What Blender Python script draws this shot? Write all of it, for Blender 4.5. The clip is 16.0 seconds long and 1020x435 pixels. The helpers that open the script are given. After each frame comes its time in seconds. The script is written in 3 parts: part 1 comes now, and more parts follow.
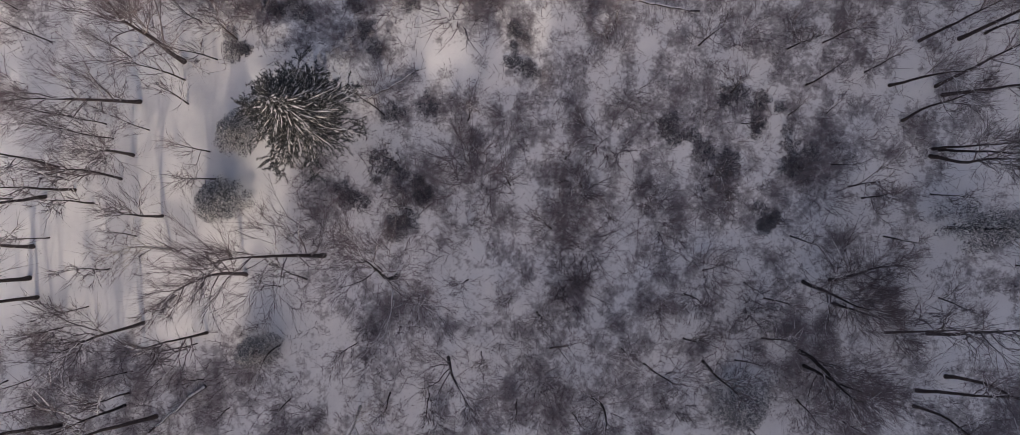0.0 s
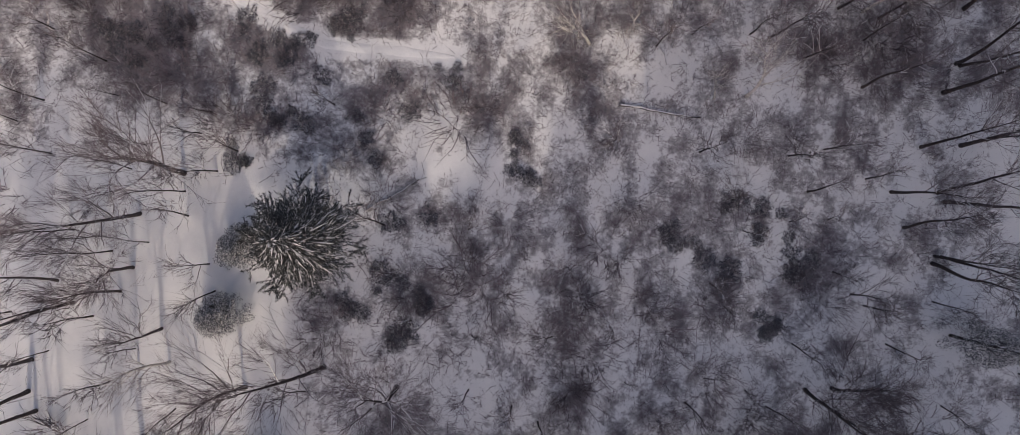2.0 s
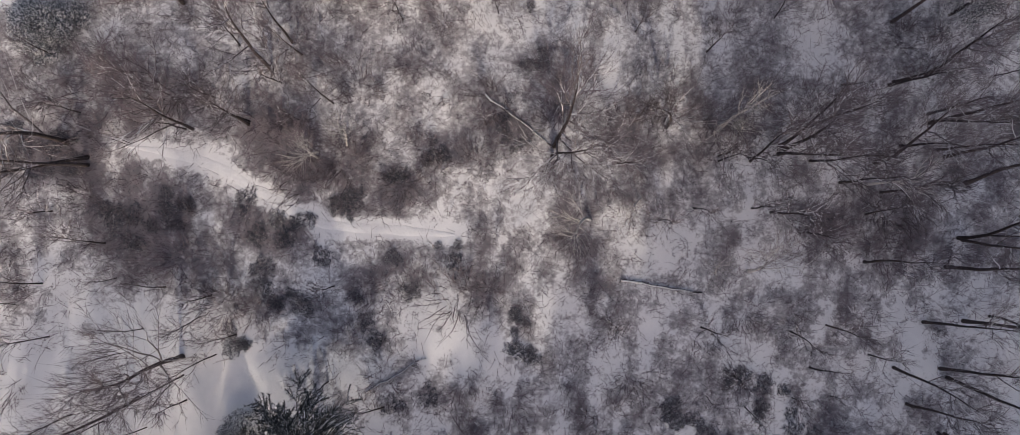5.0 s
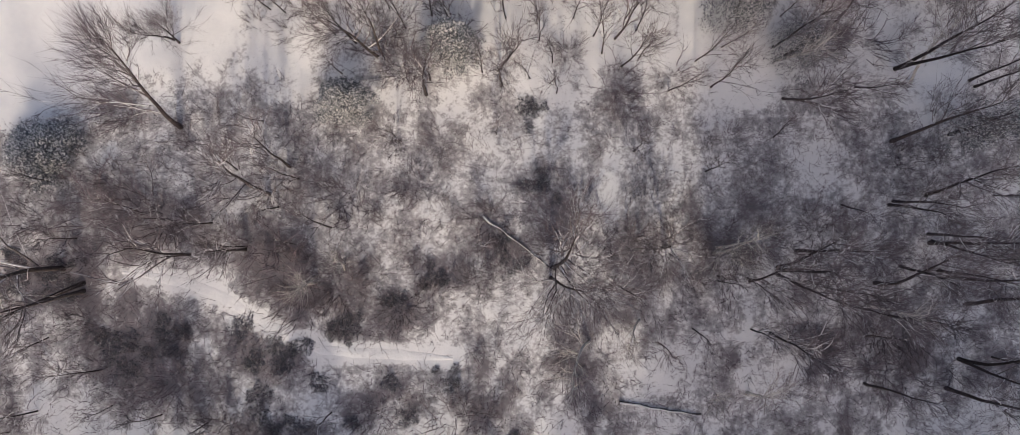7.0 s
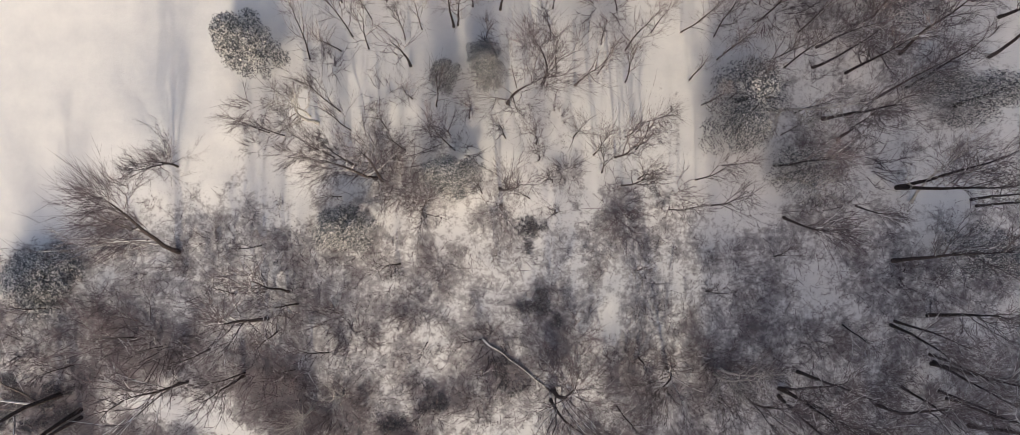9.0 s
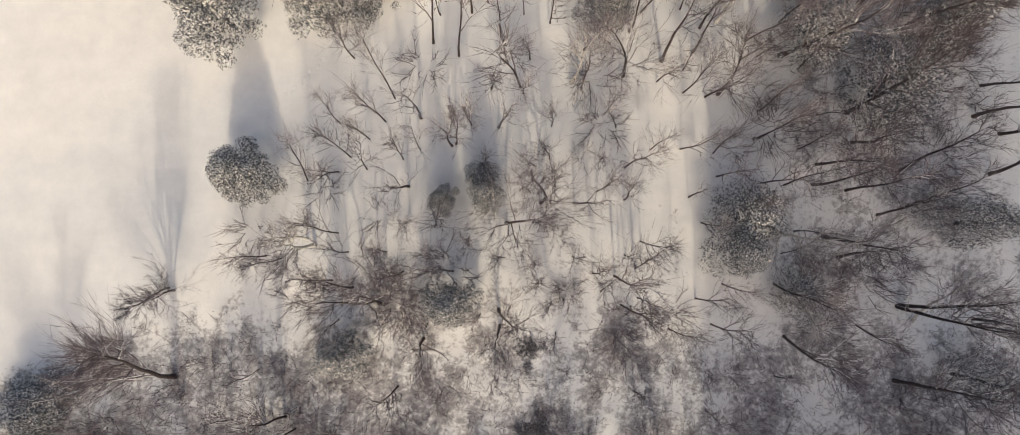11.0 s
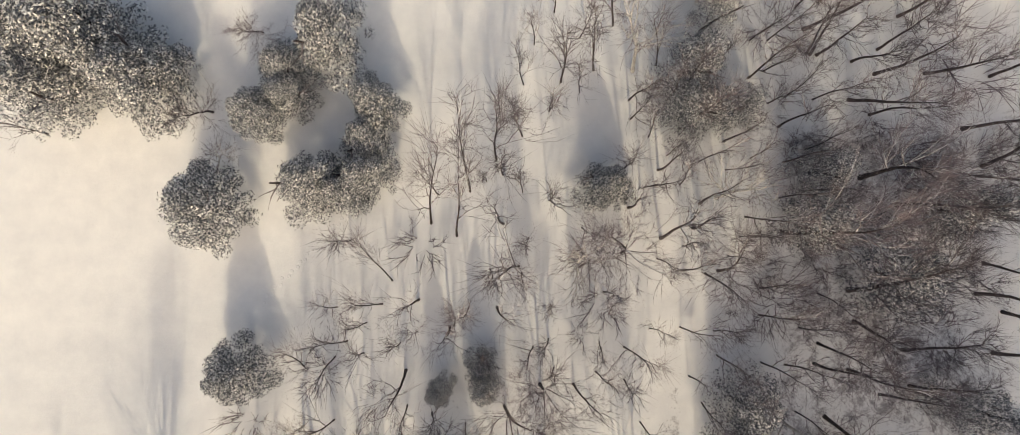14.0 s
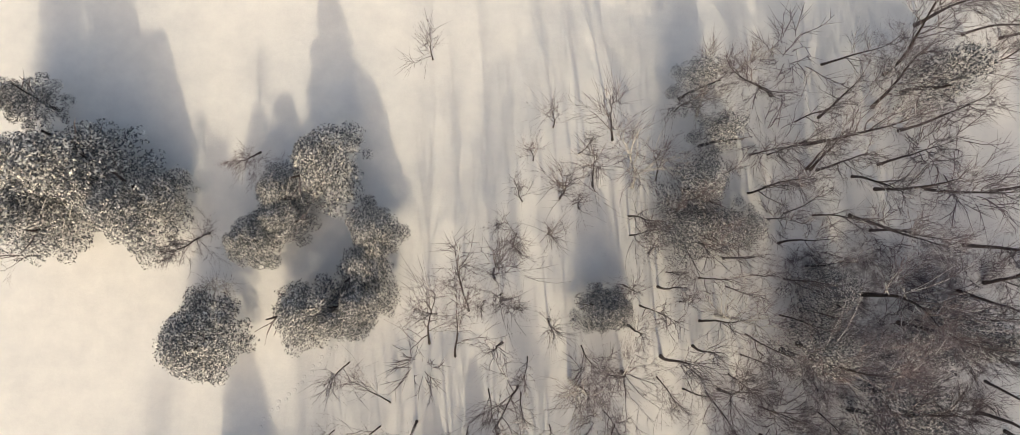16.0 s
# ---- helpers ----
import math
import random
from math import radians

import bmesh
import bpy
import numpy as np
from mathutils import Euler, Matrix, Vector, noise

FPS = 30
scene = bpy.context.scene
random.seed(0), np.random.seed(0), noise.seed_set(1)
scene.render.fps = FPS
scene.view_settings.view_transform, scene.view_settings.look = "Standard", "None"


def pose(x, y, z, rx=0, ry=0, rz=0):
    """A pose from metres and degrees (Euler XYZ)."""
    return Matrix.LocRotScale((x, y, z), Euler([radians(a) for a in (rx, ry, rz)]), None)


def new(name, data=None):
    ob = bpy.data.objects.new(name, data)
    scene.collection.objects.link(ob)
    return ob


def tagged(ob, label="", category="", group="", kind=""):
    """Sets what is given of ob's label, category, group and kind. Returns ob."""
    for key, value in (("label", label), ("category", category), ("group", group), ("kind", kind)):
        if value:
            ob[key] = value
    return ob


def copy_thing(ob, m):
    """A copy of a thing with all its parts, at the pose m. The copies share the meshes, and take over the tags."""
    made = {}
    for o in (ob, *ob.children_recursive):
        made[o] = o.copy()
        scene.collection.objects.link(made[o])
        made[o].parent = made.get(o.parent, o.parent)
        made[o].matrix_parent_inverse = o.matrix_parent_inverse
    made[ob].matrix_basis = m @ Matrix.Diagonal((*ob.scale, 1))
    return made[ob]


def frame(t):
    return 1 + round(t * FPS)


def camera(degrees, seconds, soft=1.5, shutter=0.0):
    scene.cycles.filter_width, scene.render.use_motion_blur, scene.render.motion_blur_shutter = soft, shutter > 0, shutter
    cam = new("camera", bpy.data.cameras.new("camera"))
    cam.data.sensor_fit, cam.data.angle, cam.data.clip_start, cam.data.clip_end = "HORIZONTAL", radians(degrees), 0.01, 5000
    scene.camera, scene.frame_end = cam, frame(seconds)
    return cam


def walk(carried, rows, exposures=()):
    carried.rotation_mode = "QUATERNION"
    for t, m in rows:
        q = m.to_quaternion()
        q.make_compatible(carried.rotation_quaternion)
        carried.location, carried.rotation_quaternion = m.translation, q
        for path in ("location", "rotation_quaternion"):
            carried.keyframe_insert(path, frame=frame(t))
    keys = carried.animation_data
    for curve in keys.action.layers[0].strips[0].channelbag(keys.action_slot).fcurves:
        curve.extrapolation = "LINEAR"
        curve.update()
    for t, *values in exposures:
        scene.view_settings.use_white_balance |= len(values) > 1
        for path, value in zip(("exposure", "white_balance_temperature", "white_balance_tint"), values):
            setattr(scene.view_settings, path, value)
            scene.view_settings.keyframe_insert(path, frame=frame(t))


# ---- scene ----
cam = camera(75.0, 16.0, soft=0.5)
# seconds, east, north, height, tilt ahead in degrees: a level flight, looking down
ROWS = [
    (0.0, 0.00, 0.00, 51.00, 0.87), (0.5, -0.01, 1.84, 51.00, 0.95), (1.0, -0.02, 3.88, 51.00, 1.03),
    (1.5, -0.04, 5.97, 51.00, 1.11), (2.0, -0.05, 8.10, 51.00, 1.18), (2.5, -0.07, 10.27, 51.01, 1.26),
    (3.0, -0.10, 12.44, 51.02, 1.34), (3.5, -0.11, 14.65, 51.02, 1.42), (4.0, -0.13, 16.89, 51.03, 1.49),
    (6.5, 0.04, 28.19, 51.10, 1.88), (7.0, 0.05, 30.51, 51.12, 1.96), (7.5, 0.05, 32.82, 51.14, 2.04),
    (8.0, 0.06, 35.09, 51.16, 2.12), (8.5, 0.08, 37.34, 51.18, 2.19), (9.0, 0.07, 39.61, 51.21, 2.27),
    (11.5, 0.20, 50.88, 51.35, 2.66), (12.0, 0.21, 53.15, 51.38, 2.74), (12.5, 0.24, 55.44, 51.42, 2.81),
    (13.0, 0.24, 57.73, 51.45, 2.89), (13.5, 0.26, 59.97, 51.49, 2.97), (14.0, 0.30, 62.21, 51.53, 3.05),
    (14.5, 0.35, 64.42, 51.57, 3.12), (15.0, 0.37, 66.66, 51.61, 3.20), (15.5, 0.39, 68.87, 51.65, 3.28),
    (16.0, 0.39, 71.15, 51.70, 3.36),
]
ROLL = 0.78
EXPOSURES = [(0.0, -0.3, 6850, 19), (4.0, -0.16, 6750, 17), (7.0, -0.02, 6900, 15), (9.0, 0.04, 7200, 12), (12.5, 0.09, 7550, 9), (16.0, 0.1, 7750, 8)]
walk(cam, [(t, pose(x, y, z, tilt) @ pose(0, 0, 0, 0, ROLL, 0)) for t, x, y, z, tilt in ROWS], EXPOSURES)

# ---- daylight: a low winter sun from the south, blue sky ----
SUN_UP, SUN_TURN = 32.0, 5.0
world = bpy.data.worlds.new("winter_sky")
scene.world = world
world.use_nodes = True
sky = world.node_tree.nodes.new("ShaderNodeTexSky")
sky.sky_type, sky.sun_disc = "NISHITA", False
sky.sun_elevation, sky.sun_rotation = radians(SUN_UP), radians(180 - SUN_TURN)
sky.dust_density, sky.ozone_density = 5.2, 0.4
world.node_tree.nodes["Background"].inputs["Strength"].default_value = 0.165
world.node_tree.links.new(sky.outputs["Color"], world.node_tree.nodes["Background"].inputs["Color"])
sun = new("sun", bpy.data.lights.new("sun", "SUN"))
sun.data.energy, sun.data.angle, sun.data.color = 1.66, radians(0.45), (1.0, 0.93, 0.755)
sun.matrix_world = pose(0, 0, 60, 90 - SUN_UP, 0, SUN_TURN)


# ---- materials ----
def material(name, rough=0.8, spec=0.3):
    mat = bpy.data.materials.new(name)
    mat.use_nodes = True
    bsdf = mat.node_tree.nodes["Principled BSDF"]
    bsdf.inputs["Roughness"].default_value = rough
    bsdf.inputs["Specular IOR Level"].default_value = spec
    return mat, mat.node_tree, bsdf


def node(tree, kind, **values):
    n = tree.nodes.new("ShaderNode" + kind)
    for key, value in values.items():
        n.inputs[key.replace("_", " ")].default_value = value
    return n


def noise_at(tree, scale, detail=4.0, rough=0.6, coords="Object"):
    where = tree.nodes.new("ShaderNodeTexCoord")
    n = node(tree, "TexNoise", Scale=scale, Detail=detail, Roughness=rough)
    tree.links.new(where.outputs[coords], n.inputs["Vector"])
    return n.outputs["Fac"]


def ramp(tree, fac, stops):
    r = tree.nodes.new("ShaderNodeValToRGB")
    r.color_ramp.elements[0].position, r.color_ramp.elements[0].color = stops[0][0], (*stops[0][1], 1)
    r.color_ramp.elements[1].position, r.color_ramp.elements[1].color = stops[-1][0], (*stops[-1][1], 1)
    for at, colour in stops[1:-1]:
        r.color_ramp.elements.new(at).color = (*colour, 1)
    tree.links.new(fac, r.inputs["Fac"])
    return r.outputs["Color"]


def mix(tree, fac, a, b, blend="MIX"):
    m = tree.nodes.new("ShaderNodeMix")
    m.data_type, m.blend_type = "RGBA", blend
    for value, slot in ((fac, 0), (a, 6), (b, 7)):
        if isinstance(value, (int, float)):
            m.inputs[slot].default_value = value
        elif isinstance(value, tuple):
            m.inputs[slot].default_value = (*value, 1)
        else:
            tree.links.new(value, m.inputs[slot])
    return m.outputs[2]


def maths(tree, kind, a, b):
    m = tree.nodes.new("ShaderNodeMath")
    m.operation = kind
    for i, value in enumerate((a, b)):
        if isinstance(value, (int, float)):
            m.inputs[i].default_value = value
        else:
            tree.links.new(value, m.inputs[i])
    return m.outputs[0]


def bump(tree, bsdf, height, strength, distance):
    b = node(tree, "Bump", Strength=strength, Distance=distance)
    tree.links.new(height, b.inputs["Height"])
    tree.links.new(b.outputs["Normal"], bsdf.inputs["Normal"])


def bark(name, dark, light, scale=6.0, vary=0.35, rough=0.9, snow_and_sun=0.0):
    """Bark with grain and, where asked, white patches on its upper side: snow, and sunlight painted on limb tops."""
    mat, tree, bsdf = material(name, rough, 0.2)
    base = ramp(tree, noise_at(tree, scale, 5), [(0.3, dark), (0.7, light)])
    info = tree.nodes.new("ShaderNodeObjectInfo")
    tone = ramp(tree, info.outputs["Random"], [(0.0, (1 - vary,) * 3), (1.0, (1 + vary,) * 3)])
    colour = mix(tree, 1.0, base, tone, "MULTIPLY")
    if snow_and_sun:
        shape = tree.nodes.new("ShaderNodeNewGeometry")
        split = tree.nodes.new("ShaderNodeSeparateXYZ")
        tree.links.new(shape.outputs["Normal"], split.inputs["Vector"])
        patch = maths(tree, "ADD", noise_at(tree, 1.1, 3), maths(tree, "MULTIPLY", info.outputs["Random"], 0.16))
        whitened = maths(tree, "MULTIPLY", maths(tree, "GREATER_THAN", split.outputs["Z"], 0.45), maths(tree, "GREATER_THAN", patch, 0.72 - 0.25 * snow_and_sun))
        colour = mix(tree, whitened, colour, (0.76, 0.76, 0.77))
    tree.links.new(colour, bsdf.inputs["Base Color"])
    bump(tree, bsdf, noise_at(tree, scale * 4, 4), 0.6, 0.03)
    return mat


def leaves(name, dark, light, rough=0.42, frost_and_glint=0.0, gloss=0.5, rime=0.6):
    """Leaves of two tones, some of them painted white for rime and for sun glints; gloss sets how they glint in the
    sun.
    """
    mat, tree, bsdf = material(name, rough, gloss)
    where = tree.nodes.new("ShaderNodeNewGeometry")
    base = ramp(tree, where.outputs["Random Per Island"], [(0.0, dark), (0.97 - frost_and_glint, light), (0.99 - frost_and_glint, (rime * 0.55,) * 3), (1.0, (rime,) * 3)])
    big = ramp(tree, noise_at(tree, 0.7, 3), [(0.3, (0.75,) * 3), (0.7, (1.2,) * 3)])
    tree.links.new(mix(tree, 1.0, base, big, "MULTIPLY"), bsdf.inputs["Base Color"])
    return mat


BARK = bark("dark_bark", (0.035, 0.028, 0.030), (0.10, 0.08, 0.078), snow_and_sun=0.2)
# the limbs' white tops stand in for sunlight as well as snow
LIMB = bark("limb_bark", (0.085, 0.073, 0.08), (0.33, 0.29, 0.295), snow_and_sun=0.6)
TWIG = bark("twig_bark", (0.09, 0.073, 0.083), (0.25, 0.208, 0.222), 3.0)
BIRCH = bark("birch_bark", (0.38, 0.36, 0.34), (0.78, 0.75, 0.71), 3.5, 0.15)
BRUSH = bark("brush_stems", (0.095, 0.076, 0.089), (0.22, 0.18, 0.197), 2.0)
# the evergreen's white leaves are painted sun glints as well as rime
LEAF = leaves("evergreen_leaf", (0.018, 0.024, 0.042), (0.11, 0.118, 0.14), 0.42, 0.43, 1.0, 0.9)
NEEDLE = leaves("spruce_needle", (0.018, 0.022, 0.024), (0.075, 0.08, 0.08), 0.6, 0.10)
BRAMBLE_LEAF = leaves("bramble_leaf", (0.04, 0.04, 0.056), (0.13, 0.127, 0.15), 0.6, 0.2)
SNOW, _tree, _bsdf = material("fresh_snow", 0.75, 0.25)
_tree.links.new(ramp(_tree, noise_at(_tree, 1.3, 6), [(0.3, (0.74, 0.745, 0.76)), (0.7, (0.84, 0.84, 0.84))]), _bsdf.inputs["Base Color"])
bump(_tree, _bsdf, noise_at(_tree, 2.5, 8), 0.5, 0.12)


def snow_ground():
    """Snow with leaf litter and dead grass showing through, as the mesh's litter layer says; the layer also holds
    painted sun and shade.
    """
    mat, tree, bsdf = material("snowy_woodland_floor", 0.8, 0.25)
    layer = tree.nodes.new("ShaderNodeAttribute")
    layer.attribute_name = "litter"
    fine = noise_at(tree, 2.2, 10, 0.7)
    grain = noise_at(tree, 9.0, 8, 0.8)
    speckle = maths(tree, "ADD", maths(tree, "MULTIPLY", fine, 0.62), maths(tree, "MULTIPLY", grain, 0.38))
    cover = maths(tree, "ADD", layer.outputs["Fac"], maths(tree, "MULTIPLY", maths(tree, "SUBTRACT", speckle, 0.5), 2.4))
    mask = ramp(tree, cover, [(0.40, (0, 0, 0)), (0.58, (0.5, 0.5, 0.5)), (0.9, (0.88, 0.88, 0.88))])
    snow = ramp(tree, noise_at(tree, 0.5, 8, 0.65), [(0.25, (0.72, 0.725, 0.74)), (0.7, (0.84, 0.84, 0.84))])
    litter = ramp(tree, noise_at(tree, 1.7, 6, 0.7), [(0.25, (0.05, 0.045, 0.060)), (0.5, (0.115, 0.096, 0.112)), (0.75, (0.23, 0.195, 0.21))])
    tree.links.new(mix(tree, mask, snow, litter), bsdf.inputs["Base Color"])
    bump(tree, bsdf, speckle, 0.35, 0.12)
    return mat


GROUND = snow_ground()


# ---- mesh helpers ----
def rings(segs, sides):
    """Tapered tubes for the segments (a, b, ra, rb); where rb is 0 they end in points (all of one call alike)."""
    if not segs:
        return [], []
    a, b = np.array([s[0] for s in segs], float), np.array([s[1] for s in segs], float)
    ra, rb = np.array([s[2] for s in segs], float), np.array([s[3] for s in segs], float)
    d = b - a
    d /= np.linalg.norm(d, axis=1, keepdims=True) + 1e-9
    u = np.cross(d, (0.31, 0.52, 0.79))
    u /= np.linalg.norm(u, axis=1, keepdims=True) + 1e-9
    v = np.cross(d, u)
    turn = np.arange(sides) * 2 * math.pi / sides
    ring = np.cos(turn)[None, :, None] * u[:, None, :] + np.sin(turn)[None, :, None] * v[:, None, :]
    low = a[:, None, :] + ra[:, None, None] * ring
    pointed = segs[0][3] == 0
    high = b[:, None, :] if pointed else b[:, None, :] + rb[:, None, None] * ring
    verts = np.concatenate([low, high], axis=1)
    per = verts.shape[1]
    k = np.arange(sides)
    if pointed:
        face = np.stack([k, (k + 1) % sides, np.full(sides, sides)], axis=1)
    else:
        face = np.stack([k, (k + 1) % sides, sides + (k + 1) % sides, sides + k], axis=1)
    faces = (np.arange(len(segs)) * per)[:, None, None] + face[None]
    return verts.reshape(-1, 3).tolist(), faces.reshape(-1, face.shape[1]).tolist()


def tube(points, radii, sides):
    """One continuous tapered tube along a line of points."""
    verts, faces = [], []
    for i, (p, r) in enumerate(zip(points, radii)):
        d = points[min(i + 1, len(points) - 1)] - points[max(i - 1, 0)]
        d /= np.linalg.norm(d) + 1e-9
        u = np.cross(d, (0.31, 0.92, 0.19))
        u /= np.linalg.norm(u) + 1e-9
        v = np.cross(d, u)
        verts += [tuple(p + r * (math.cos(a) * u + math.sin(a) * v)) for a in np.arange(sides) * 2 * math.pi / sides]
    for i in range(len(points) - 1):
        faces += [(i * sides + k, i * sides + (k + 1) % sides, (i + 1) * sides + (k + 1) % sides, (i + 1) * sides + k) for k in range(sides)]
    faces += [tuple(range(sides))[::-1], tuple(range((len(points) - 1) * sides, len(points) * sides))]
    return verts, faces


def joined(chunks):
    verts, faces = [], []
    for v, f in chunks:
        n = len(verts)
        verts += v
        faces += [tuple(i + n for i in face) for face in f]
    return verts, faces


def mesh(name, shape, mat, smooth=False):
    me = bpy.data.meshes.new(name)
    me.from_pydata(shape[0], [], shape[1])
    me.materials.append(mat)
    if smooth:
        me.polygons.foreach_set("use_smooth", [True] * len(me.polygons))
    me.update()
    return me


def part(name, shape, mat, parent, label="", smooth=False):
    ob = new(name, mesh(name, shape, mat, smooth))
    ob.parent = parent
    return tagged(ob, label=label)


# ---- ground ----
def height(x, y):
    """The woodland falls gently to the east; an unseen ridge is added in the south to cast the shade."""
    base = 0.35 - 1.7 * np.tanh((np.clip(x, -60, 60) + 6) / 16)
    # how far north the added ridge throws its shade, by x
    reach = np.interp(x, (-50, -30, -9.5, -7, -2, 5, 11, 17, 23, 27, 29.5, 35, 43, 51, 62), (-22, -8, -7, 7, 12, 15, 16, 19, 25, 32, 54, 66, 73, 78, 90))
    reach = reach + np.clip((x + 10) / 20, 0, 1) * (3 * np.sin(x * 0.9) + 2 * np.sin(x * 2.3 + 1) + 1.2 * np.sin(x * 4.1 + 2))
    s = np.clip((-22 - y) / 88, 0, 1)
    return base + (reach + 110) * 0.625 * (s * (1 - np.exp(-s * 12)))


def spot(x, y):
    return float(height(np.float64(x), np.float64(y)))


FIELD_Y, FIELD_X = (34, 38, 45, 55, 62, 70, 78, 86, 130), (-80, -40, -25, -23, -17, -11, -7, -2, 4)


def woods(x, y):
    """1 among the trees, 0 out on the open snowfield in the north-west."""
    return min(1.0, max(0.0, (x - np.interp(y, FIELD_Y, FIELD_X)) / 5.0 + 0.5))


PATH = [(-29.5, 28.1), (-27, 27.8), (-24.4, 27.2), (-22.3, 26.4), (-20.1, 25.0), (-17.2, 23.4), (-14.8, 22.3), (-12, 22.0), (-9.9, 21.9), (-7.5, 21.7), (-5.0, 21.5)]


PATH_X, PATH_Y = np.array([np.array(a) + (np.array(b) - np.array(a)) * k / 6 for a, b in zip(PATH, PATH[1:]) for k in range(6)] + [PATH[-1]]).T


def off_path(x, y):
    return math.sqrt(float(((PATH_X - x) ** 2 + (PATH_Y - y) ** 2).min()))


def litter(x, y):
    n = 0.42 * noise.noise((x / 3.6, y / 4.6, 1.7)) + 0.46 * noise.noise((x / 1.3, y / 1.7, 7.1)) + 0.26 * noise.noise((x / 11, y / 11, 3.3)) + 0.2 * noise.noise((x / 0.7, y / 0.9, 4.4))
    return n


# ---- where things stand: x, y and size in metres ----
TALL_1 = [
    (-34.1, -14.7, 13.5, 0.05, 0.13), (-26.9, -14, 13.5, -0.05, 0.12), (30.7, -13.9, 10.5, 0, 0.04), (31, -12.7, 13.5, 0.05, 0.11),
    (33.2, -11.6, 13.5, 0.04, 0.12), (31.8, -8.3, 13.5, -0.01, 0.02), (-28, -7.1, 13.5, -0, -0.02), (24.5, -5.9, 10.5, -0.01, -0.02),
    (-35.8, -5.2, 13.5, -0.01, 0), (-36.4, -3.7, 13.5, 0.16, 0.14), (-36.2, -1.4, 13.5, 0.09, 0.07), (-26.6, 0.9, 10.5, 0.01, 0.08),
    (-35.3, 2.3, 13.5, -0.02, -0.07), (-33.1, 2.8, 10.5, 0.02, 0.04), (-34.3, 4.4, 10.5, 0.02, 0.08), (32.2, 5.6, 13.5, 0.02, -0.16),
    (32.9, 6.1, 10.5, 0.01, -0.07), (32.4, 6.2, 10.5, -0.02, 0.08), (33.2, 10.4, 13.5, 0.02, -0.09),
]
TALL_2 = [
    (32.7, 11.1, 13.5, -0.04, 0.1), (29.1, 11.2, 10.5, 0.02, -0.03), (22.5, 11.2, 6.5, 0, -0.02), (31.5, 14.7, 10.5, 0.01, 0.02),
    (34.5, 14.8, 13.5, 0.01, 0.02), (36.5, 15.2, 10.5, 0.02, 0.01), (33.3, 19, 13.5, -0.01, -0.04), (26.9, 19.4, 10.5, 0, 0),
    (34.6, 21.1, 10.5, 0.03, -0.18), (34.3, 21.3, 13.5, 0.01, 0.06), (-32.4, 26.7, 13.5, 0.03, -0.13), (27.8, 27.2, 13.5, -0.02, 0.08),
    (-32.4, 27.3, 13.5, -0.06, -0.25), (33.3, 27.6, 13.5, -0.01, -0.01), (20.2, 27.9, 13.5, -0.02, 0.02), (20.7, 28.2, 13.5, 0, 0.01),
    (32.7, 28.2, 10.5, 0.02, -0.04), (20.4, 28.3, 10.5, 0.01, 0.01), (20.2, 28.4, 13.5, 0.03, 0.08),
]
TALL_3 = [
    (21.7, 29.7, 13.5, 0.01, 0.08), (-20.4, 29.8, 10.5, 0.03, 0.03), (32.2, 30.3, 13.5, -0.01, -0.04), (32.4, 30.5, 10.5, 0.02, -0.03),
    (32.1, 31, 10.5, -0.02, -0.04), (29.1, 33.3, 10.5, -0.01, -0.09), (29.4, 33.6, 10.5, 0.03, -0.05), (-18.8, 34, 13.5, -0, 0.08),
    (31.9, 34, 13.5, -0.01, -0.01), (29.3, 38.3, 13.5, 0, 0.06), (-7.1, 41.7, 10.5, 0.02, 0.02), (-1.3, 42.6, 10.5, 0.03, 0.01),
    (35.9, 42.6, 10.5, 0.02, -0.04), (35.5, 43.1, 10.5, -0.03, 0.06), (-1.4, 43.9, 10.5, 0.03, -0), (29.9, 44.1, 13.5, -0.02, 0.03),
    (29.7, 44.1, 13.5, 0.01, 0.03), (-10.3, 44.4, 10.5, 0.07, 0.07), (25.2, 47.8, 10.5, 0, 0.03),
]
TALL_4 = [
    (24.1, 49.5, 13.5, 0.07, -0.14), (28.4, 51.2, 10.5, 0.01, 0.07), (30.6, 51.9, 10.5, -0.05, 0.1), (4.5, 52.1, 10.5, 0.13, -0.03),
    (13.6, 52.6, 6.5, -0.01, -0.03), (-8.3, 53.3, 10.5, 0.06, -0.14), (23.3, 53.6, 10.5, -0.01, -0.06), (23.6, 55.2, 10.5, -0.01, -0.05),
    (-5, 56.5, 10.5, 0.11, -0.03), (26.4, 56.9, 10.5, -0.04, -0.08), (-1.4, 58, 10.5, 0.1, -0.01), (-7.4, 58.6, 10.5, 0.05, -0.03),
    (36.2, 59, 13.5, -0.01, -0), (5.1, 61.1, 10.5, 0.03, 0.02), (36.8, 61.5, 10.5, -0.01, -0.03), (11.5, 63.4, 13.5, 0.01, 0.02),
    (14, 64.2, 10.5, 0.01, 0.03), (-0.9, 64.5, 10.5, -0.05, -0.01), (8.9, 65.8, 10.5, 0.02, 0.06),
]
